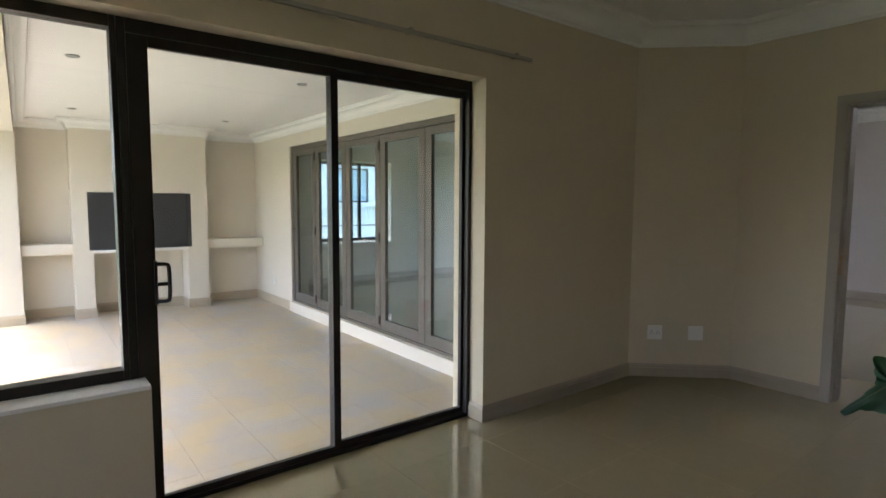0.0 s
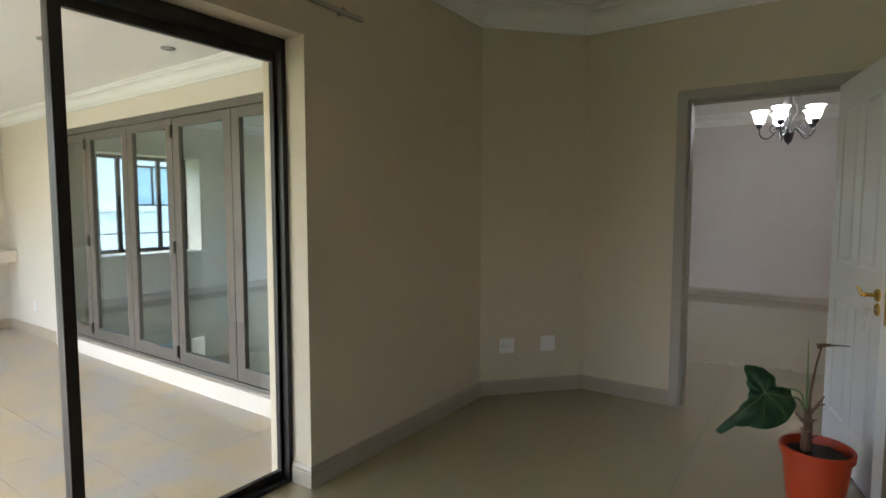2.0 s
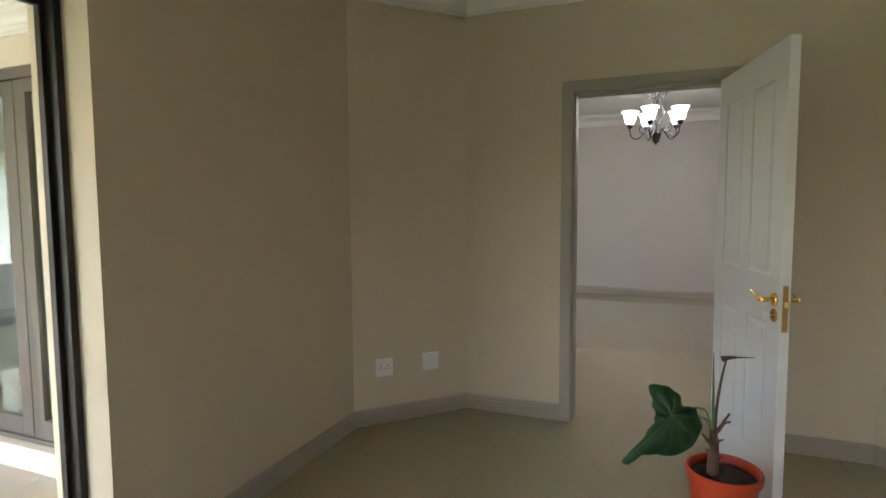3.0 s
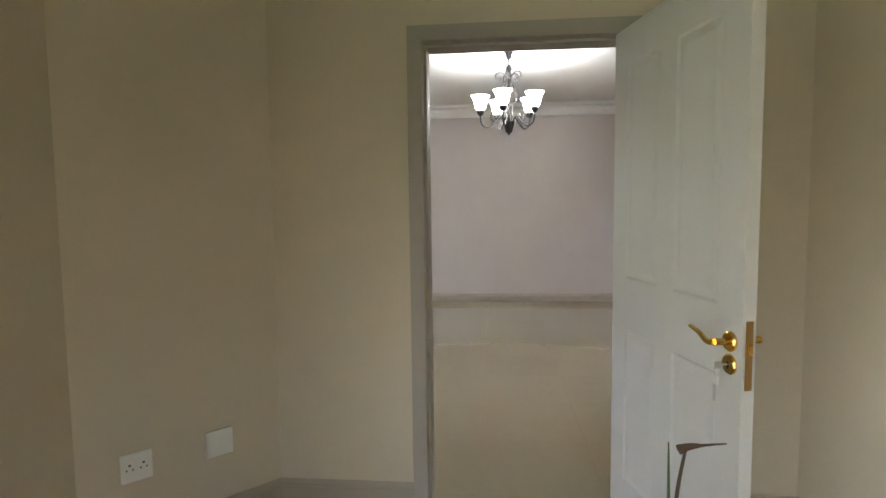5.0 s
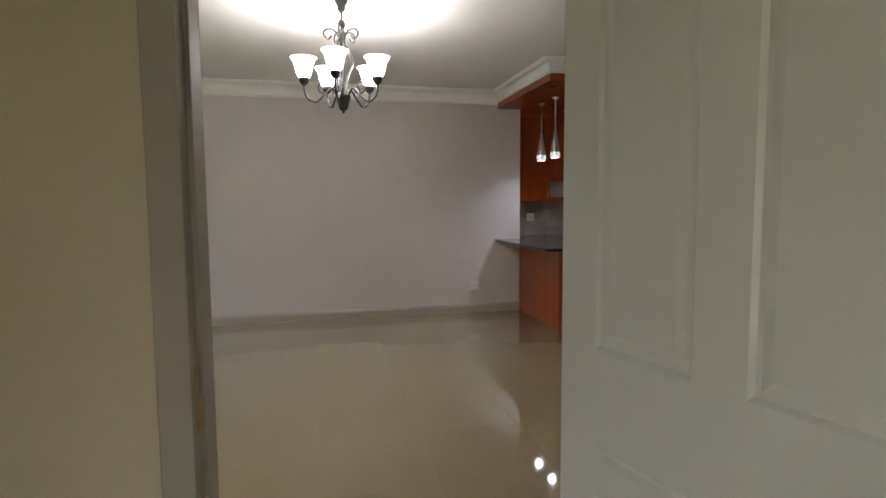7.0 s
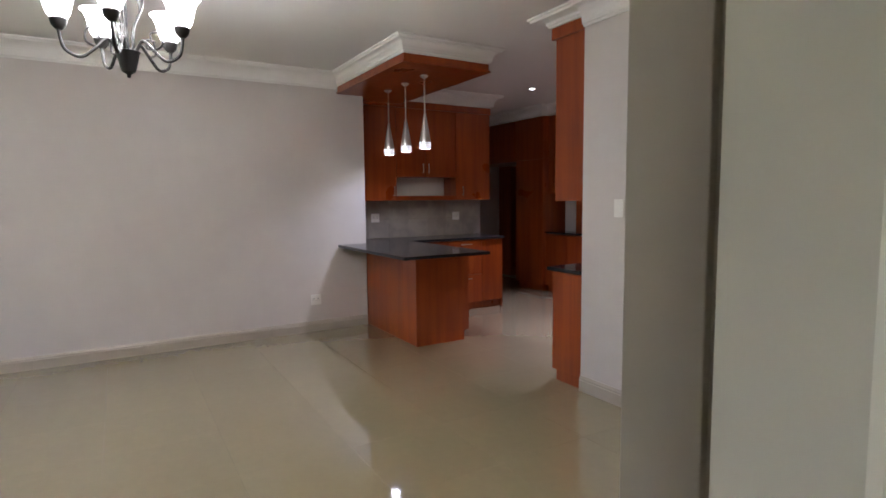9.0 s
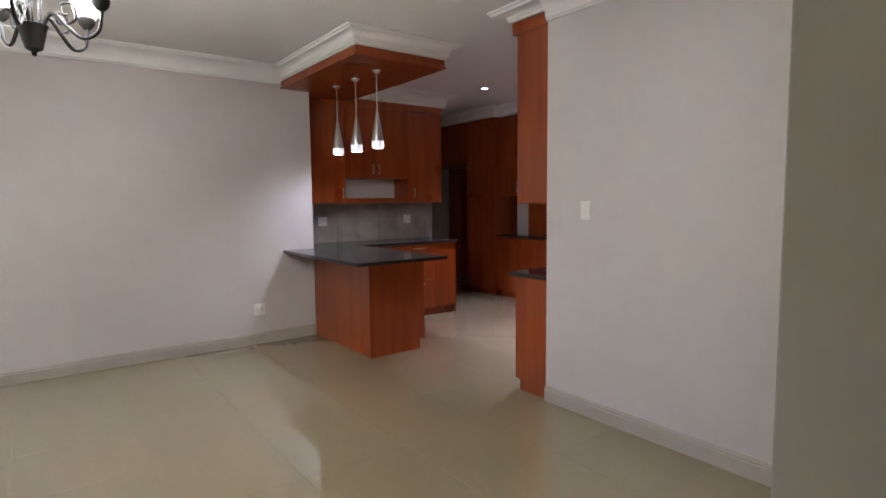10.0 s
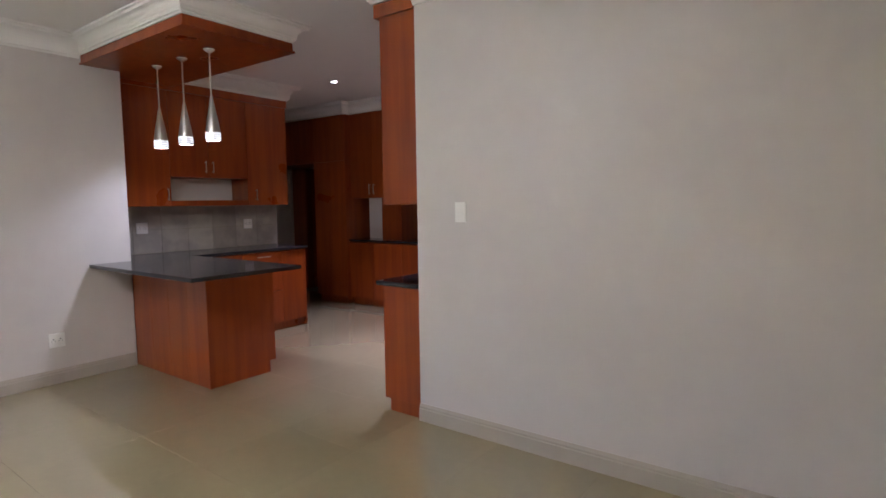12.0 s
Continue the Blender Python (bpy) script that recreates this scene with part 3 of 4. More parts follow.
house = thing("house", "white rendered neighbouring house with one window", "house", (7.1, 15.0, -0.24))
part("wall", boxes((-5.6, 0.05, 0, 4.0, 0, 3.3), (1.36, 8.0, 0, 4.0, 0, 3.3), (0.05, 1.36, 0, 4.0, 0, 1.66), (0.05, 1.36, 0, 4.0, 2.70, 3.3)), RENDERWALL, house)
part("ledge", boxes((-5.6, 8.0, -0.09, -0.002, 1.52, 1.62), bevel=0.01), RENDERWALL, house)
part("roof", boxes((-4.9, 8.4, -0.5, 4.4, 3.3, 3.5)), RENDERWALL, house)
hw = part("window", boxes((0.052, 0.10, 0.05, 0.10, 1.662, 2.698), (1.31, 1.358, 0.05, 0.10, 1.662, 2.698), (0.10, 1.31, 0.05, 0.10, 2.65, 2.698),
                          (0.10, 1.31, 0.05, 0.10, 1.662, 1.71), (0.70, 0.75, 0.05, 0.10, 1.71, 2.65)), BRONZE, house)
part("pane", boxes((0.10, 0.70, 0.07, 0.08, 1.71, 2.65), (0.75, 1.31, 0.07, 0.08, 1.71, 2.65)), BLUEGLASS, hw)

# ---- open panelled door and its frame ----
dframe = tagged(new("door_3"), "taupe steel door frame between lounge and dining room", "door frame", kind="structure")
XA, XB = DOORWALL - 0.018, DOORWALL_E + 0.018
XR = DOORWALL + 0.045


PROFILE = [(XA, 0.012), (XR, 0.012), (XR, 0.0), (XB, 0.0), (XB, 0.062), (DOORWALL_E + 0.001, 0.062), (DOORWALL_E + 0.001, 0.027), (DOORWALL - 0.001, 0.027),
           (DOORWALL - 0.001, 0.078), (XA, 0.078)]


def extruded(low, top):
    """Joins two copies of one outline, given as points, into a bar."""
    bm = bmesh.new()
    a, b = [bm.verts.new(p) for p in low], [bm.verts.new(p) for p in top]
    for k in range(len(a)):
        m = (k + 1) % len(a)
        bm.faces.new((a[k], a[m], b[m], b[k]))
    bm.faces.new(a[::-1])
    bm.faces.new(b)
    bmesh.ops.recalc_face_normals(bm, faces=bm.faces)
    bmesh.ops.bevel(bm, geom=bm.edges[:], offset=0.0022, segments=2, profile=0.6, affect="EDGES")
    return bm


for y_open, s in ((JAMB_N, 1), (JAMB_S, -1)):
    part("jamb", extruded([(x, y_open + s * o, 0.0) for x, o in PROFILE], [(x, y_open + s * o, DOOR_H + o) for x, o in PROFILE]), FRAMEPAINT, dframe)
part("head", extruded([(x, JAMB_S - o, DOOR_H + o) for x, o in PROFILE], [(x, JAMB_N + o, DOOR_H + o) for x, o in PROFILE]), FRAMEPAINT, dframe)
part("strike_plate", boxes((XR - 0.028, XR - 0.004, JAMB_N + 0.008, JAMB_N + 0.013, 0.92, 1.06), bevel=0.002), DULLBRASS, dframe)

# the leaf is built along its own x from the hinge, y = 0 on the face towards the doorway, then swung open
LEAF_W, LEAF_T, LEAF_H = 0.834, 0.040, 2.078
door = thing("door_leaf", "white six-panel door standing open, brass lever handle", "door", (DOORWALL - 0.020, 0.547, 0.008))
door.rotation_euler = (0, 0, radians(192.9))


def leaf_mesh():
    bm = bmesh.new()
    us = [0.0, 0.115, 0.365, 0.469, 0.719, LEAF_W]
    vs = [0.0, 0.21, 0.86, 1.07, 1.93, LEAF_H]
    for side, out in ((0.0, -1), (-0.0, 1)):
        base = 0.0 if out < 0 else LEAF_T
        for i in range(5):
            for j in range(5):
                q = [(us[i], vs[j]), (us[i + 1], vs[j]), (us[i + 1], vs[j + 1]), (us[i], vs[j + 1])]
                if i in (1, 3) and j in (1, 3):
                    prev = [(u, v, 0.0) for u, v in q]
                    for inset, depth in ((0.010, 0.0055), (0.020, 0.0055), (0.040, 0.001)):
                        (a, b), (c, d) = q[0], q[2]
                        cur = [(a + inset, b + inset, depth), (c - inset, b + inset, depth), (c - inset, d - inset, depth), (a + inset, d - inset, depth)]
                        for k in range(4):
                            l = (k + 1) % 4
                            bm.faces.new([bm.verts.new((u, base - out * w, v)) for u, v, w in (prev[k], prev[l], cur[l], cur[k])])
                        prev = cur
                    bm.faces.new([bm.verts.new((u, base - out * w, v)) for u, v, w in prev])
                else:
                    bm.faces.new([bm.verts.new((u, base, v)) for u, v in q])
    c = [(0, 0), (LEAF_W, 0), (LEAF_W, LEAF_H), (0, LEAF_H)]
    for k in range(4):
        (u, v), (p, r) = c[k], c[(k + 1) % 4]
        bm.faces.new([bm.verts.new(w) for w in ((u, 0, v), (p, 0, r), (p, LEAF_T, r), (u, LEAF_T, v))])
    bmesh.ops.remove_doubles(bm, verts=bm.verts, dist=0.0002)
    bmesh.ops.recalc_face_normals(bm, faces=bm.faces)
    return bm


part("panel_leaf", leaf_mesh(), DOORWHITE, door)
KX, KZ, QZ = LEAF_W - 0.050, 0.972, 0.904


def disc(x, y, z, out, r, t):
    bm = lathe([(0, 0), (r, 0), (r, t * 0.6), (r * 0.86, t), (0, t)], sides=24)
    bmesh.ops.transform(bm, verts=bm.verts, matrix=Matrix.Translation((x, y, z)) @ Matrix.Rotation(radians(90 * out), 4, "X"))
    return bm


for y, out in ((0.0, 1), (LEAF_T, -1)):
    s = -out
    lever = disc(KX, y, KZ, out, 0.030, 0.011)
    tube(lever, [(KX, y, KZ), (KX, y + s * 0.052, KZ)], 0.010, 12)
    tube(lever, arc([(KX, y + s * 0.050, KZ), (KX - 0.030, y + s * 0.056, KZ - 0.003), (KX - 0.075, y + s * 0.052, KZ + 0.012), (KX - 0.125, y + s * 0.05, KZ + 0.022)], 6), 0.011, 10, 0.006)
    smooth(part("lever_handle", lever, BRASS, door, "polished brass lever handle"))
    rose = smooth(part("keyhole_rose", disc(KX, y, QZ, out, 0.030, 0.009), BRASS, door, "round polished brass keyhole rose"))
    part("keyhole", boxes((KX - 0.004, KX + 0.004, min(y + s * 0.0088, y + s * 0.0098), max(y + s * 0.0088, y + s * 0.0098), QZ - 0.012, QZ + 0.008)), DARKHOLE, rose)
lp = part("latch_plate", boxes((LEAF_W, LEAF_W + 0.0025, 0.009, 0.031, 0.84, 1.04), bevel=0.001), DULLBRASS, door, "dull brass lock plate")
part("latch", boxes((LEAF_W + 0.002, LEAF_W + 0.011, 0.013, 0.027, 0.945, 0.972), bevel=0.002), BRASS, lp)
key = thing("key", "steel key with a white tag hanging from the door lock", "key", door.matrix_basis @ Vector((KX, 0, QZ)))
key.rotation_euler = door.rotation_euler
keyb = tube(bmesh.new(), [(0, 0.004, 0), (0, -0.030, 0)], 0.003, 8)
box(keyb, -0.002, 0.002, -0.050, -0.028, -0.011, 0.011, 0.0008)
part("shank", keyb, STEEL, key)
part("ring", tube(bmesh.new(), [(0.004 + 0.012 * math.cos(a * math.pi / 8), -0.046, -0.018 + 0.012 * math.sin(a * math.pi / 8)) for a in range(17)], 0.0012, 6), STEEL, key)
part("tag", boxes((-0.012, 0.012, -0.047, -0.044, -0.056, -0.030), bevel=0.001), PLASTIC, key, "white plastic key tag")
part("spare_key", boxes((-0.006, 0.006, -0.049, -0.0475, -0.105, -0.056), bevel=0.0005), STEEL, key)


# ---- kitchen ----
def slab(name, x0, x1, y0, y1, z0, z1, label):
    return tagged(part(name, boxes((x0, x1, y0, y1, z0, z1), bevel=0.004), GRANITE), label, "worktop")


def cabinet(name, label, x0, x1, y0, y1, z0, z1):
    return thing(name, label, "cabinet", ((x0 + x1) / 2, (y0 + y1) / 2, z0))


def put(owner, name, rows, mat=CHERRY, bevel=0.002, parent=None, label=""):
    """Boxes given in the plan's metres, as one part of owner."""
    o = owner.location
    bm = bmesh.new()
    for x0, x1, y0, y1, z0, z1 in rows:
        box(bm, x0 - o.x, x1 - o.x, y0 - o.y, y1 - o.y, z0 - o.z, z1 - o.z, bevel)
    return part(name, bm, mat, parent or owner, label)


def bar_handle(owner, parent, x, y, z0, z1, along="z", out=(-1, 0)):
    o = owner.location
    ox, oy = out
    a, b = Vector((x, y, z0)) - o, Vector((x, y, z1)) - o
    if along == "y":
        a, b = Vector((x, z0, y)) - o, Vector((x, z1, y)) - o
    off = Vector((ox, oy, 0)) * 0.028
    d = (b - a).normalized() * 0.012
    bm = tube(bmesh.new(), [a + off, b + off], 0.005, 8)
    tube(bm, [a + d, a + d + off], 0.004, 6)
    tube(bm, [b - d, b - d + off], 0.004, 6)
    return part("handle", bm, STEEL, parent, "steel bar handle")


# peninsula
PX, PY0, PY1 = 8.640, -1.434, -2.04
pen = cabinet("peninsula_cabinet", "cherry wood peninsula unit with plain panelled sides", PX, FAR, PY1, PY0, 0.0, 0.9)
put(pen, "carcass", [(PX + 0.02, KW - 0.004, PY1 + 0.03, PY0 - 0.02, 0.10, 0.906)])
put(pen, "plinth", [(PX + 0.004, KW - 0.004, PY1 + 0.055, PY0 - 0.004, 0.0, 0.10)])
edges = [PX + 0.018, 8.93, 9.23, 9.53, FAR - 0.004]
for x0, x1 in zip(edges, edges[1:]):
    put(pen, "back_panel", [(x0 + 0.0008, x1 - 0.0008, PY0 - 0.02, PY0, 0.10, 0.906)], bevel=0.0015)
put(pen, "end_panel", [(PX, PX + 0.018, PY1, PY0, 0.10, 0.906)], bevel=0.0015)
put(pen, "trim_strip", [(PX - 0.002, PX + 0.016, PY0 - 0.016, PY0 + 0.003, 0.0, 0.906)])
top = boxes((8.214, FAR - 0.003, -2.005, -1.092, 0.912, 0.942), bevel=0.004)
box(top, FAR - 0.0029, KW - 0.003, -2.005, WALL_END - 0.003, 0.912, 0.942)
tagged(part("peninsula_worktop", top, GRANITE), "polished black granite breakfast bar top", "worktop")

# run against the kitchen wall
BXF, BY1 = KW - 0.60, -3.385
base = cabinet("base_cabinet", "cherry wood base unit with drawers and door", BXF, KW, BY1, -2.04, 0.0, 0.9)
put(base, "carcass", [(BXF + 0.02, KW - 0.004, BY1 + 0.018, -2.045, 0.09, 0.906)])
put(base, "plinth", [(BXF + 0.030, KW - 0.004, BY1 + 0.018, -2.045, 0.0, 0.09)])
put(base, "side_panel", [(BXF, KW - 0.004, BY1, BY1 + 0.017, 0.0, 0.906)])
for y0, y1, zs in ((-2.55, -2.05, (0.094, 0.906)), (-3.05, -2.554, (0.094, 0.46, 0.906)), (BY1 + 0.019, -3.054, (0.094, 0.906))):
    for z0, z1 in zip(zs, zs[1:]):
        f = put(base, "drawer_front" if len(zs) > 2 else "cupboard_door", [(BXF, BXF + 0.018, y0, y1, z0 + 0.002, z1 - 0.002)])
        if len(zs) > 2:
            bar_handle(base, f, BXF, z1 - 0.05, -2.88, -2.72, "y")
slab("kitchen_worktop", BXF - 0.02, KW - 0.003, BY1 - 0.02, -2.008, 0.912, 0.942, "polished black granite worktop along the splashback")

# wall units above it
UX, UY0, UY1, UZ0, UZ1 = KW - 0.33, WALL_END - 0.004, -3.375, 1.424, 2.64
NL, NR = -1.97, -2.83      # the open niche
upper = cabinet("wall_cabinet", "cherry wood wall units with an open lit niche", UX, KW, UY1, UY0, UZ0, UZ1)
put(upper, "side_panel", [(UX, KW - 0.004, UY0 - 0.018, UY0, UZ0, UZ1)])
put(upper, "side_panel", [(UX, KW - 0.004, UY1, UY1 + 0.018, UZ0, UZ1)])
put(upper, "carcass", [(UX + 0.02, KW - 0.004, NR - 0.03, NL, 1.715, UZ1), (UX + 0.02, KW - 0.004, NL, UY0 - 0.018, UZ0, UZ1), (UX + 0.02, KW - 0.004, UY1 + 0.018, NR - 0.03, UZ0, UZ1)])
put(upper, "niche", [(UX + 0.002, KW - 0.004, NR - 0.002, NL - 0.001, UZ0, 1.480), (UX + 0.002, KW - 0.004, NR - 0.03, NR - 0.002, 1.48, 1.715)])
put(upper, "niche_back", [(KW - 0.02, KW - 0.006, NR, NL - 0.002, 1.482, 1.714)], PLASTIC, label="white board at the back of the niche")
for y0, y1, hy in ((NL + 0.001, UY0 - 0.002, -1.93), (UY1 + 0.002, NR - 0.004, -2.93)):
    f = put(upper, "cupboard_door", [(UX, UX + 0.018, y0 + 0.002, y1 - 0.002, UZ0 + 0.002, 2.555)])
    bar_handle(upper, f, UX, hy, 1.48, 1.60)
for y0, y1, hy in ((-2.375, NL - 0.001, -2.335), (NR - 0.002, -2.379, -2.415)):
    f = put(upper, "cupboard_door", [(UX, UX + 0.018, y0 + 0.002, y1 - 0.002, 1.717, 2.555)])
    bar_handle(upper, f, UX, hy, 1.765, 1.885)
put(upper, "crown_rail", [(UX - 0.012, KW - 0.004, UY1 - 0.01, UY0 - 0.001, 2.557, UZ1)])
structure("cornice_units", moulding([(KW, UY1 - 0.01), (UX - 0.012, UY1 - 0.01), (UX - 0.012, -2.03)], [(o, z) for o, z in cornice_profile(CEIL, 0.16, 0.13)]), PLASTER,
          "white cornice above the kitchen wall units", "cornice")
structure("cornice_units_fill", boxes((UX - 0.008, KW - 0.001, UY1 - 0.006, -2.04, UZ1 + 0.002, CEIL - 0.004)), PLASTER, "white bulkhead behind the unit cornice", "bulkhead")

# splashback, tile by tile
splash = structure("splashback", boxes((KW - 0.004, KW + 0.001, FAR_END + 0.005, WALL_END - 0.004, 0.942, UZ0)), GROUT, "mottled beige stone tiles between worktop and wall units", "splashback")
tile_me = None
ny, nz = 7, 2
ty, tz = (WALL_END - 0.004 - FAR_END - 0.005) / ny, (UZ0 - 0.943) / nz
for i in range(ny):
    for j in range(nz):
        if tile_me is None:
            ob = part("tile", boxes((-0.004, 0.004, -ty / 2 + 0.0012, ty / 2 - 0.0012, -tz / 2 + 0.0012, tz / 2 - 0.0012), bevel=0.001), SPLASH, splash)
            tile_me = ob.data
        else:
            ob = new("tile", tile_me)
            ob.parent = splash
        ob.location = (KW - 0.0075, FAR_END + 0.005 + ty * (i + 0.5), 0.943 + tz * (j + 0.5))

# wooden bulkhead over the bar
HX, HY0, HY1, HZ0, HZ1 = 8.218, -1.12, -2.020, 2.592, 2.668
hood = thing("bulkhead", "cherry wood ceiling canopy above the breakfast bar", "canopy", ((HX + FAR) / 2, (HY0 + HY1) / 2, HZ0))
put(hood, "soffit", [(HX, FAR - 0.004, HY1, HY0, HZ0, HZ0 + 0.016), (FAR - 0.004, UX - 0.014, HY1, WALL_END - 0.004, HZ0, HZ0 + 0.016)])
put(hood, "fascia", [(HX + 0.012, FAR - 0.004, HY1 + 0.012, HY0 - 0.012, HZ0 + 0.016, HZ1), (FAR - 0.004, UX - 0.014, HY1 + 0.012, WALL_END - 0.004, HZ0 + 0.016, HZ1)])
structure("cornice_canopy", moulding([(UX, HY1 + 0.02), (HX + 0.02, HY1 + 0.02), (HX + 0.02, HY0 - 0.02), (FAR, HY0 - 0.02)],
                                     cornice_profile(CEIL, CEIL - HZ1 - 0.002, 0.115)), PLASTER, "white moulded cornice round the wooden canopy", "cornice")
structure("canopy_fill", boxes((HX + 0.03, FAR - 0.002, HY1 + 0.03, HY0 - 0.03, HZ1, CEIL - 0.004), (FAR - 0.002, UX - 0.02, HY1 + 0.03, WALL_END - 0.004, HZ1, CEIL - 0.004)), PLASTER, "white bulkhead above the canopy", "bulkhead")

# shallow units at the end of the switch wall
RX0, RX1, RY0 = CORNER + 0.003, 7.25, SOUTH - 0.012
rup = cabinet("tall_wall_cabinet", "tall shallow cherry wood wall unit", RX0, RX1, -4.3, RY0, 1.415, 2.72)
put(rup, "end_panel", [(RX0, RX1 - 0.018, RY0 - 0.018, RY0, 1.415, 2.65)])
put(rup, "carcass", [(RX0, RX1 - 0.02, -4.3, RY0 - 0.018, 1.415, 2.65)])
put(rup, "crown_rail", [(RX0, RX1 + 0.02, -4.3, RY0 + 0.014, 2.63, 2.715)])
for y0 in (-2.5, -3.0, -3.5, -4.0):
    f = put(rup, "cupboard_door", [(RX1 - 0.018, RX1, y0 + 0.002, y0 + 0.48, 1.417, 2.625)])
    bar_handle(rup, f, RX1, y0 + 0.05, 1.46, 1.58, out=(1, 0))
structure("cornice_tall", moulding([(CORNER - 0.001, RY0 + 0.014), (RX1 + 0.02, RY0 + 0.014), (RX1 + 0.02, -4.3)], cornice_profile(CEIL, 0.082, 0.13)), PLASTER,
          "white cornice above the tall shallow unit", "cornice")
rbase = cabinet("shallow_base_cabinet", "shallow cherry wood base unit under granite", RX0, RX1, -4.3, RY0, 0, 0.87)
put(rbase, "end_panel", [(RX0, RX1, RY0 - 0.018, RY0, 0.085, 0.866)])
put(rbase, "carcass", [(RX0, RX1 - 0.02, -4.3, RY0 - 0.018, 0.085, 0.866)])
put(rbase, "plinth", [(RX0, RX1 - 0.045, -4.3, RY0 - 0.004, 0.0, 0.085)])
for y0 in (-2.5, -3.0, -3.5, -4.0):
    put(rbase, "cupboard_door", [(RX1 - 0.018, RX1, y0 + 0.002, y0 + 0.48, 0.09, 0.862)])
slab("shallow_worktop", RX0, RX1 + 0.05, -4.3, RY0 + 0.02, 0.869, 0.899, "polished black granite top on the shallow unit")

# tall units and back run
tall = cabinet("tall_cabinet", "dark cherry wood tall unit beside the doorway", 10.36, 11.0, KIT_BACK, TALLS, 0, 2.66)
put(tall, "carcass", [(10.36, 11.0, KIT_BACK + 0.003, TALLS - 0.02, 0.10, 2.66)])
put(tall, "plinth", [(10.42, 10.99, KIT_BACK + 0.003, TALLS - 0.06, 0.0, 0.10)])
for x0, x1 in ((10.36, 10.68), (10.68, 11.0)):
    put(tall, "cupboard_door", [(x0 + 0.002, x1 - 0.002, TALLS - 0.019, TALLS, 0.104, 2.02)])
    put(tall, "cupboard_door", [(x0 + 0.002, x1 - 0.002, TALLS - 0.019, TALLS, 2.024, 2.656)])
over = cabinet("bridging_cabinet", "dark cherry wood unit above the doorway", 11.0, 12.39, KIT_BACK, TALLS, 2.02, 2.66)
put(over, "carcass", [(11.03, 12.39, KIT_BACK + 0.003, TALLS - 0.02, 2.02, 2.66)])
put(over, "cupboard_door", [(11.05, 11.73, TALLS - 0.019, TALLS, 2.024, 2.656)])
put(over, "cupboard_door", [(11.735, 12.385, TALLS - 0.019, TALLS, 2.024, 2.656)])
YB = TALLS - 0.06
back = cabinet("back_base_cabinet", "dark cherry wood base units under granite", 7.33, 10.357, KIT_BACK, YB, 0, 0.9)
put(back, "carcass", [(7.33, 10.355, KIT_BACK + 0.003, YB - 0.02, 0.10, 0.892)])
put(back, "plinth", [(7.33, 10.355, KIT_BACK + 0.003, YB - 0.06, 0.0, 0.10)])
xs = [7.9 + 0.5 * k for k in range(6)]
for x0, x1 in zip(xs, xs[1:]):
    put(back, "cupboard_door", [(x0 + 0.003, x1 - 0.003, YB - 0.019, YB, 0.104, 0.888)])
slab("back_worktop", 7.33, 10.355, KIT_BACK + 0.003, YB + 0.02, 0.906, 0.926, "polished black granite worktop on the back wall")
bup = cabinet("back_wall_cabinet", "dark cherry wood wall units with bar handles", 9.0, 10.357, KIT_BACK, -4.86, 1.50, 2.66)
YU = TALLS - 0.11
put(bup, "carcass", [(9.0, 10.355, KIT_BACK + 0.003, YU - 0.02, 1.50, 2.66)])
for x0, x1, hx in ((9.47, 9.94, 9.90), (9.94, 10.355, 9.98), (9.0, 9.47, 9.05)):
    f = put(bup, "cupboard_door", [(x0 + 0.002, x1 - 0.002, YU - 0.019, YU, 1.502, 2.656)])
    bar_handle(bup, f, hx, YU, 1.55, 1.69, out=(0, 1))
splash2 = structure("splashback_back", boxes((7.33, 10.355, KIT_BACK, KIT_BACK + 0.01, 0.926, 1.50)), SPLASH, "mottled stone splashback on the back wall", "splashback")
post = cabinet("open_shelf_side", "cherry wood upright beside the back niche", 9.50, 9.75, KIT_BACK, YU, 0.93, 1.45)
put(post, "upright", [(9.47, 9.82, KIT_BACK + 0.02, YU - 0.05, 0.927, 1.499)])
# made-up block covering the lit side wall, for the doorway's shade
scul = cabinet("scullery_cupboard", "added cherry wood block that keeps the kitchen doorway dark", 12.04, 12.39, -6.4, -5.23, 0, 2.2)
put(scul, "carcass", [(12.06, 12.395, -6.4, -5.225, 0.0, 2.3)])
put(scul, "cupboard_door", [(12.04, 12.06, -6.398, -5.822, 0.08, 2.29)])
put(scul, "cupboard_door", [(12.04, 12.06, -5.818, -5.228, 0.08, 2.29)])
tagged(part("wall_board", boxes((9.98, 10.24, KIT_BACK + 0.30, KIT_BACK + 0.32, 0.927, 1.499), bevel=0.002), PLASTIC), "pale board standing on the back worktop", "board")


# ---- electrical plates ----
def plate(name, label, category, w, h, at, yaw, sockets=0, rocker=False):
    ob = thing(name, label, category, at)
    ob.rotation_euler = (0, 0, radians(yaw))
    part("cover", boxes((-w / 2, w / 2, -0.009, 0.0, -h / 2, h / 2), bevel=0.003), PLASTIC, ob)
    for k in range(sockets):
        x = (k - (sockets - 1) / 2) * 0.05
        part("socket_holes", boxes((x - 0.004, x + 0.004, -0.0098, -0.0088, 0.008, 0.016), (x - 0.014, x - 0.008, -0.0098, -0.0088, -0.010, -0.004),
                                   (x + 0.008, x + 0.014, -0.0098, -0.0088, -0.010, -0.004)), DARKHOLE, ob)
        part("rocker", boxes((x - 0.006, x + 0.006, -0.0115, -0.008, 0.024, 0.038), bevel=0.001), PLASTIC, ob)
    if rocker:
        part("rocker", boxes((-0.009, 0.009, -0.013, -0.008, -0.02, 0.02), bevel=0.002), PLASTIC, ob)
    return ob


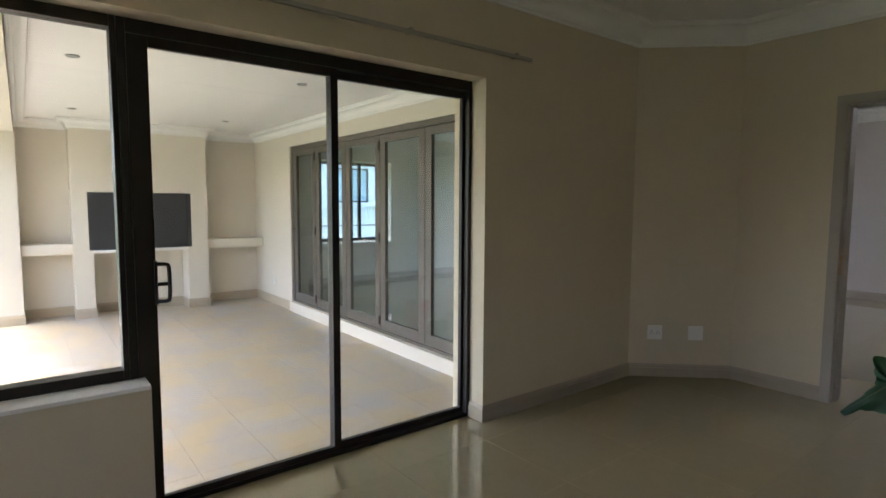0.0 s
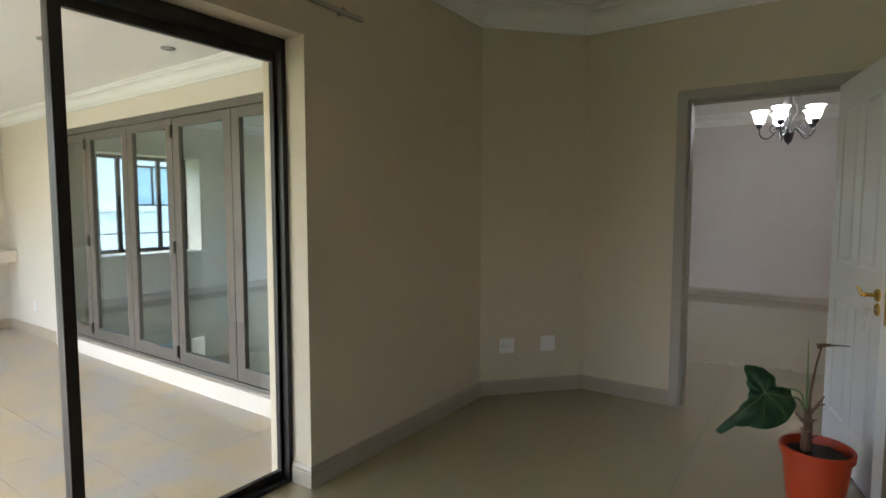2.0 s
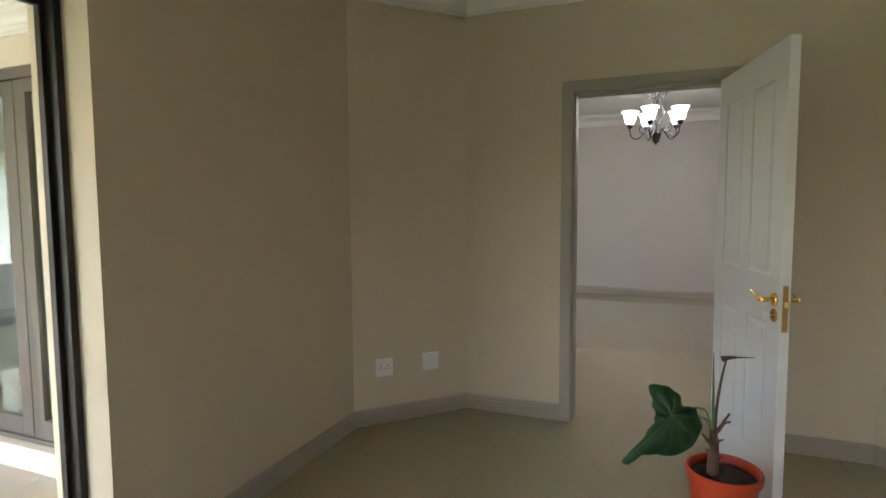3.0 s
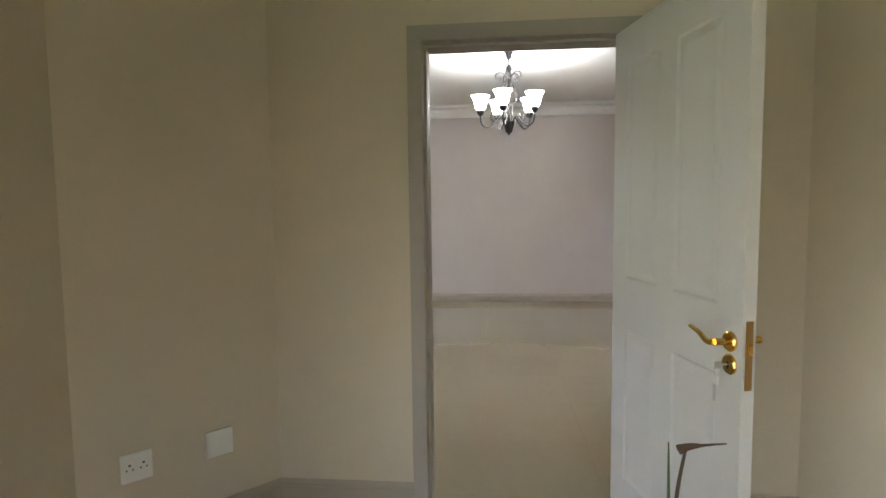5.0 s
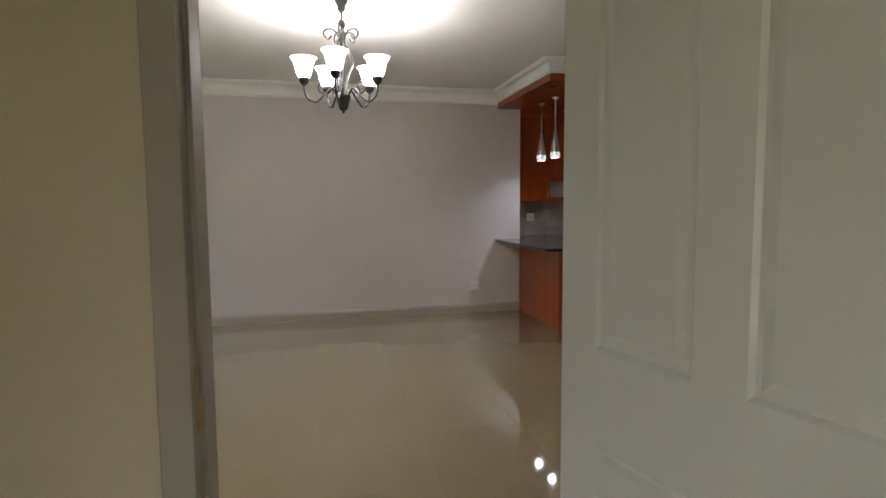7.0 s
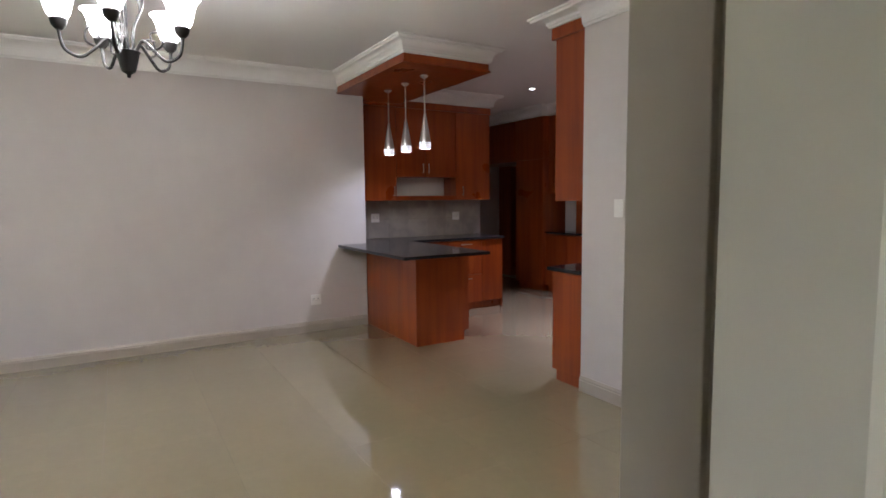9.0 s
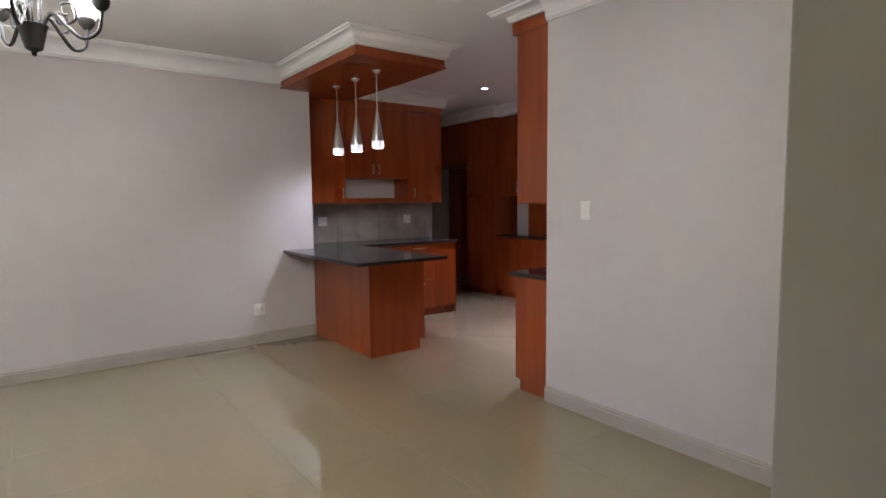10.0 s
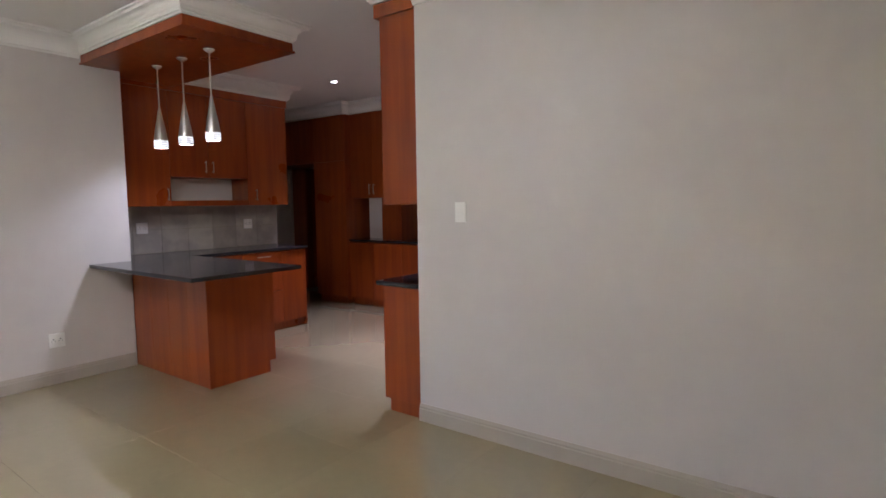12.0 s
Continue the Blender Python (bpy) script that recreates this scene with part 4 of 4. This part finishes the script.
ch_yaw = -math.degrees(math.atan2(CH1[1] - CH2[1], CH2[0] - CH1[0]))
for along, n, sock in ((0.25, 2, True), (0.65, 0, False)):
    x, y = (CH1[0] + (CH2[0] - CH1[0]) * along, CH1[1] + (CH2[1] - CH1[1]) * along)
    plate("power_socket" if sock else "blank_plate", "white double power socket on the angled wall" if sock else "white blank cover plate on the angled wall",
          "socket" if sock else "cover plate", 0.115, 0.115, (x - 0.0006, y - 0.0006, 0.366), ch_yaw, n)
plate("power_socket", "white double power socket low on the far wall", "socket", 0.115, 0.115, (FAR - 0.0006, -0.820, 0.352), -90, 2)
plate("power_socket", "white power socket on the stone splashback", "socket", 0.11, 0.11, (KW - 0.0122, -1.81, 1.205), -90, 2)
plate("power_socket", "white power socket on the stone splashback", "socket", 0.11, 0.11, (KW - 0.0122, -3.02, 1.205), -90, 2)
plate("light_switch", "white rocker light switch on the dining wall", "switch", 0.075, 0.12, (6.59, SOUTH + 0.0006, 1.365), 180, rocker=True)
plate("power_socket", "white outdoor socket low on the patio wall", "socket", 0.07, 0.11, (BIFOLD - 0.0006, 8.0, 0.25), -90, 1)


# ---- lamps ----
def point(name, at, watts, color, radius=0.03):
    l = new(name, bpy.data.lights.new(name, "POINT"))
    l.data.energy, l.data.color, l.data.shadow_soft_size = watts, color, radius
    l.location = at
    return l


CHX, CHY, CHB = 7.07, 0.922, 2.028
CHAND_W, PEND_W, DOWN_W = 0.92, 0.18, 4.2
WARM, COOL = (1.0, 0.985, 0.965), (0.77, 0.72, 1.0)
chand = thing("chandelier", "black iron chandelier with five lit frosted bell shades", "chandelier", (CHX, CHY, CHB))
smooth(part("canopy", lathe([(0, 0.774), (0.048, 0.774), (0.046, 0.752), (0.030, 0.733), (0.026, 0.70), (0.012, 0.685), (0, 0.68)]), IRON, chand))
smooth(part("stem", lathe([(0.007, 0.69), (0.007, 0.64), (0.020, 0.63), (0.028, 0.60), (0.016, 0.575), (0.026, 0.55), (0.012, 0.52), (0.007, 0.50), (0.007, 0.12), (0, 0.12)], sides=16), IRON, chand))
smooth(part("bowl", lathe([(0, 0.0), (0.008, 0.004), (0.010, 0.018), (0.030, 0.030), (0.038, 0.060), (0.050, 0.115), (0.055, 0.122), (0.048, 0.126), (0, 0.12)]), IRON, chand))
for k in range(5):
    a = radians(72 * k + 23)
    c, s = math.cos(a), math.sin(a)

    def rz(pts):
        return [(c * r, s * r, z) for r, z in pts]

    arm = part("arm", tube(bmesh.new(), arc(rz([(0.035, 0.11), (0.075, 0.17), (0.125, 0.125), (0.185, 0.075), (0.245, 0.10), (0.262, 0.165), (0.262, 0.19)]), 6), 0.0075, 8), IRON, chand)
    part("scroll", tube(bmesh.new(), arc(rz([(0.125, 0.125), (0.165, 0.15), (0.155, 0.205), (0.115, 0.205), (0.115, 0.17), (0.135, 0.165)]), 5), 0.005, 6), IRON, arm)
    part("upper_scroll", tube(bmesh.new(), arc(rz([(0.030, 0.14), (0.040, 0.24), (0.085, 0.34), (0.050, 0.43), (0.020, 0.50), (0.050, 0.56), (0.105, 0.565), (0.125, 0.53), (0.095, 0.50), (0.07, 0.525)]), 5), 0.0055, 6), IRON, chand)
    smooth(part("cup", lathe([(0, 0.18), (0.014, 0.182), (0.030, 0.20), (0.036, 0.225), (0.032, 0.232), (0, 0.225)], (c * 0.262, s * 0.262, 0), 18), IRON, arm))
    sh = part("shade", lathe([(0.030, 0.226), (0.046, 0.25), (0.055, 0.285), (0.062, 0.32), (0.074, 0.347), (0.088, 0.362), (0.086, 0.363), (0.071, 0.349), (0.058, 0.32), (0.051, 0.285), (0.042, 0.252), (0.026, 0.229)],
                             (c * 0.262, s * 0.262, 0), 28), SHADEGLOW, arm, "lit frosted white glass bell shade")
    smooth(sh, 80)
    point("chandelier_bulb", (CHX + c * 0.262, CHY + s * 0.262, CHB + 0.313), CHAND_W, WARM, 0.04)

# pendant lamps over the bar
pends = [(9.41, -1.54), (9.01, -1.54), (8.615, -1.54)]
pend = None
for x, y in pends:
    m = Matrix.Translation((x, y, 1.915))
    if pend is None:
        pend = thing("pendant_lamp", "brushed steel cone pendant lamp, lit, over the bar", "pendant lamp", (x, y, 1.915), "pendants over the bar")
        smooth(part("canopy", lathe([(0, 0.686), (0.042, 0.686), (0.040, 0.672), (0.022, 0.656), (0.008, 0.650), (0, 0.65)]), STEEL, pend))
        part("cord", lathe([(0.006, 0.655), (0.006, 0.31), (0, 0.31)], sides=10), STEEL, pend)
        smooth(part("cone", lathe([(0.006, 0.34), (0.013, 0.31), (0.026, 0.23), (0.041, 0.15), (0.053, 0.07), (0.053, 0.065), (0.044, 0.07)]), STEEL, pend))
        bands = bmesh.new()
        for z in (0.012, 0.030, 0.048):
            for k in range(22):
                a = 2 * math.pi * k / 22
                b2 = a + 2 * math.pi / 22 * 0.62
                q = [bands.verts.new((0.0550 * math.cos(t), 0.0550 * math.sin(t), h)) for t, h in ((a, z), (b2, z), (b2, z + 0.011), (a, z + 0.011))]
                bands.faces.new(q)
        collar = smooth(part("collar", lathe([(0.053, 0.065), (0.0538, 0.0), (0.050, 0.0), (0.049, 0.065)]), STEEL, pend))
        part("lit_slots", bands, SLOTGLOW, collar, "small lit square slots")
        part("bulb", lathe([(0, 0.006), (0.044, 0.006), (0.044, 0.012), (0, 0.014)]), SPOTGLOW, pend, "lit lamp face")
    else:
        copy_thing(pend, m)
    l = new("pendant_light", bpy.data.lights.new("pendant_light", "SPOT"))
    l.data.energy, l.data.color, l.data.shadow_soft_size, l.data.spot_size, l.data.spot_blend = PEND_W * 4, (0.82, 0.84, 1.0), 0.03, radians(150), 0.7
    l.location = (x, y, 1.908)


def downlight(x, y, z, lit, label, group):
    ob = thing("downlight", label, "ceiling light", (x, y, z), group)
    smooth(part("ring", lathe([(0.034, -0.001), (0.046, -0.001), (0.047, -0.006), (0.040, -0.010), (0.034, -0.006)]), STEEL if lit else LAMPOFF, ob))
    part("lens", lathe([(0, -0.004), (0.034, -0.004), (0.034, -0.002), (0, -0.001)]), SPOTGLOW if lit else LAMPOFF, ob)
    if lit:
        l = new("downlight_lamp", bpy.data.lights.new("downlight_lamp", "SPOT"))
        l.data.energy, l.data.color, l.data.shadow_soft_size, l.data.spot_size, l.data.spot_blend = DOWN_W * 3, COOL, 0.03, radians(66), 1.0
        l.location = (x, y, z - 0.015)


# only the first is a known lamp; the two at x 7.75 are added, unseen
for x, y in ((9.43, -3.53), (7.75, -3.62), (7.75, -2.8)):
    downlight(x, y, CEIL, True, "small lit kitchen downlight, from a set with two added unseen ones", "kitchen downlights")
for x, y in ((0.18, 4.87), (0.34, 7.55), (1.85, 4.72), (1.98, 7.45), (2.41, 4.28)):
    downlight(x, y, PATIO_CEIL, False, "small unlit recessed light in the patio ceiling", "patio ceiling lights")

# ---- pot plant beside the door ----
plant = thing("potted_plant", "anthurium with one large leaf in an orange pot", "pot plant", (3.31, 0.575, 0.0))
smooth(part("pot", lathe([(0, 0.0), (0.100, 0.0), (0.106, 0.006), (0.134, 0.262), (0.145, 0.266), (0.148, 0.300), (0.143, 0.306), (0.136, 0.302), (0.132, 0.27), (0.127, 0.262), (0, 0.262)], sides=40), POTRED, plant))
soil = lathe([(0.1275, 0.262), (0.115, 0.272), (0.08, 0.280), (0.03, 0.288), (0, 0.29)], sides=30)
for v in soil.verts:
    v.co.z += 0.010 * noise.noise(v.co * 40)
part("soil", soil, SOIL, plant)
SX, SY = -0.012, 0.038     # the stem stands off the middle of the pot
trunk = tube(bmesh.new(), arc([(SX, SY, 0.26), (SX - 0.012, SY + 0.004, 0.33), (SX + 0.010, SY, 0.40), (SX, SY + 0.006, 0.47)], 6), 0.026, 10, 0.014)
for k in range(11):
    z, a = 0.31 + 0.016 * k, 2.4 * k
    tube(trunk, [(SX + 0.014 * math.cos(a), SY + 0.014 * math.sin(a), z), (SX + 0.038 * math.cos(a), SY + 0.038 * math.sin(a), z + 0.016)], 0.007, 6, 0.002)
part("trunk", trunk, STEMBROWN, plant, "knobbly brown stem")
part("stalk", tube(bmesh.new(), arc([(SX, SY, 0.46), (SX, SY - 0.004, 0.56), (SX + 0.012, SY - 0.018, 0.67), (SX + 0.018, SY - 0.036, 0.762)], 6), 0.007, 8, 0.004), STEMBROWN, plant)
flower = tube(bmesh.new(), arc([(SX + 0.018, SY - 0.018, 0.760), (SX + 0.019, SY - 0.034, 0.766), (SX + 0.021, SY - 0.056, 0.770), (SX + 0.022, SY - 0.072, 0.771)], 5), 0.0125, 9, 0.005)
tube(flower, [(SX + 0.022, SY - 0.070, 0.771), (SX + 0.024, SY - 0.105, 0.774), (SX + 0.026, SY - 0.138, 0.776)], 0.0042, 7, 0.0015)
part("dry_flower", flower, STEMBROWN, plant, "dried brown flower spike")
part("sheath", tube(bmesh.new(), arc([(SX, SY + 0.006, 0.45), (SX - 0.006, SY + 0.010, 0.60), (SX - 0.008, SY + 0.014, 0.79)], 5), 0.008, 8, 0.002), STEMGREEN, plant)
for p in ([(0.01, 0, 0.44), (0.02, -0.03, 0.49), (0.025, -0.055, 0.535)], [(0.0, 0.0, 0.40), (-0.02, 0.03, 0.43), (-0.03, 0.05, 0.455)], [(0, -0.01, 0.46), (0.02, -0.035, 0.49), (0.02, -0.06, 0.50)]):
    part("stub", tube(bmesh.new(), arc([(SX + x, SY + y, z) for x, y, z in p], 4), 0.008, 7, 0.004), STEMBROWN, plant)
LEAF_AT = Vector((-0.10, 0.205, 0.540))
part("leaf_stalk", tube(bmesh.new(), arc([(SX, SY + 0.01, 0.46), (-0.02, 0.075, 0.545), (-0.055, 0.15, 0.560), LEAF_AT + Vector((0.012, 0.006, -0.004))], 6), 0.005, 8), STEMGREEN, plant)
part("leaf_stalk", tube(bmesh.new(), arc([(SX, SY + 0.01, 0.45), (-0.02, 0.08, 0.515), (-0.05, 0.14, 0.520)], 5), 0.005, 8), STEMGREEN, plant)

# how far the blade reaches from its stalk, by direction in degrees: two round lobes, the notch between them and a long narrow tip
REACH = [(5, 0.128), (31, 0.070), (62, 0.100), (92, 0.124), (120, 0.150), (143, 0.098), (170, 0.074), (200, 0.082), (214, 0.150), (221, 0.300), (226, 0.292),
         (231, 0.212), (247, 0.182), (264, 0.176), (300, 0.163), (335, 0.155)]


def reach(deg):
    n = len(REACH)
    deg = (deg - REACH[0][0]) % 360 + REACH[0][0]
    for i in range(n):
        (a, p), (b, q) = REACH[i], REACH[(i + 1) % n]
        b = b + 360 if b < a else b
        if a <= deg < b:
            t = (deg - a) / (b - a)
            t = t * t * (3 - 2 * t)
            return p + (q - p) * t
    return REACH[0][1]


BLADE = 0.92


def anthurium_leaf():
    """A heart-shaped blade round its stalk, puckered between the veins and drooping at the rim."""
    bm = bmesh.new()
    mid = bm.verts.new((0, 0, -0.006))
    nr, na = 12, 180
    rings = []
    for i in range(1, nr + 1):
        row = []
        for k in range(na):
            deg = 360 * k / na
            u = i / nr
            r = reach(deg) * u * BLADE
            a = radians(deg)
            x, y = r * math.cos(a), r * math.sin(a)
            z = 0.030 * u * (1 - u) * (1 + 0.5 * math.cos(radians(7.2 * deg))) - 0.9 * r * r + 0.004 * math.sin(9 * a + 5 * u) * u
            row.append(bm.verts.new((x, y, z)))
        rings.append(row)
    for k in range(na):
        m = (k + 1) % na
        bm.faces.new((mid, rings[0][k], rings[0][m]))
        for a, b in zip(rings, rings[1:]):
            bm.faces.new((a[k], b[k], b[m], a[m]))
    bmesh.ops.solidify(bm, geom=bm.faces[:], thickness=0.0015)
    return bm


blade = smooth(part("leaf", anthurium_leaf(), LEAFGREEN, plant, "large glossy dark green leaf"), 80)
ax, up = Vector((0.455, -0.89, 0)), Vector((0, 0, 1))
facing = (ax.cross(up) + 0.35 * up).normalized()
blade.matrix_basis = Matrix.Translation(LEAF_AT) @ Matrix((ax, facing.cross(ax), facing)).transposed().to_4x4()
for deg, far in ((221, 0.26), (262, 0.13), (310, 0.12), (350, 0.11), (70, 0.07), (118, 0.11)):
    a = radians(deg)
    part("vein", tube(bmesh.new(), [(r * math.cos(a), r * math.sin(a), 0.030 * (r / reach(deg)) * (1 - r / reach(deg)) * (1 + 0.5 * math.cos(radians(7.2 * deg))) - 0.9 * r * r + 0.004 * math.sin(9 * a + 5 * r / reach(deg)) * r / reach(deg))
                                    for r in [far * BLADE * q / 8 for q in range(9)]], 0.0028, 6, 0.001), STEMGREEN, blade)


# ---- floor tiles, one by one ----
def tile_mesh(name, w, d, mat, lip=0.0012, depth=0.007):
    bm = bmesh.new()
    low = [bm.verts.new((sx * w / 2, sy * d / 2, -depth)) for sx, sy in ((-1, -1), (1, -1), (1, 1), (-1, 1))]
    mid = [bm.verts.new((sx * w / 2, sy * d / 2, -lip)) for sx, sy in ((-1, -1), (1, -1), (1, 1), (-1, 1))]
    top = [bm.verts.new((sx * (w / 2 - lip), sy * (d / 2 - lip), 0)) for sx, sy in ((-1, -1), (1, -1), (1, 1), (-1, 1))]
    for a, b in ((low, mid), (mid, top)):
        for k in range(4):
            j = (k + 1) % 4
            bm.faces.new((a[k], a[j], b[j], b[k]))
    bm.faces.new(top)
    me = bpy.data.meshes.new(name)
    bm.to_mesh(me)
    bm.free()
    me.materials.append(mat)
    return me


rnd = random.Random(5)
P = 0.6225
porc = tile_mesh("tile", P - 0.0009, P - 0.0009, PORCELAIN, 0.0003, 0.004)
SILL_END = GLAZE + 0.055
last = 0.2213 + 3.5 * P    # joint before the cut row at the sliding door
porc_cut = tile_mesh("tile", P - 0.0009, SILL_END - last - 0.0009, PORCELAIN, 0.0003, 0.004)
for i in range(-6, 21):
    for j in range(-9, 8):
        x, y = 0.4135 + P * i, 0.2213 + P * j
        if x < DOORWALL + 0.4:
            if not (-1.9 < y < NORTH + 0.30) or x < WEST or (x > 3.0 and y < -1.5):
                continue
        elif x > FAR + 0.3 and y > FAR_END + 0.3 or x > 12.6 or y < -5.0 or y > 4.4 or (x < CORNER - 0.4 and y < SOUTH - 0.3):
            continue
        at_door = x < DOORWALL + 0.4 and y + P / 2 > SILL_END
        ob = new("tile", porc_cut if at_door else porc)
        ob.parent = floor
        ob.location = (x, (y - P / 2 + SILL_END) / 2 if at_door else y, 0.00008 * rnd.random())
S = 0.40
stone = tile_mesh("tile", S - 0.0022, S - 0.0022, STONE, 0.0008, 0.006)
for i in range(10):
    for j in range(16):
        x, y = -0.84 + S * i, 3.01 + S * j
        if y > PB + 0.1 or x > BIFOLD + 0.05:
            continue
        ob = new("tile", stone)
        ob.parent = patio_floor
        ob.location = (x, y, PATIO_Z + 0.0008 * rnd.random())
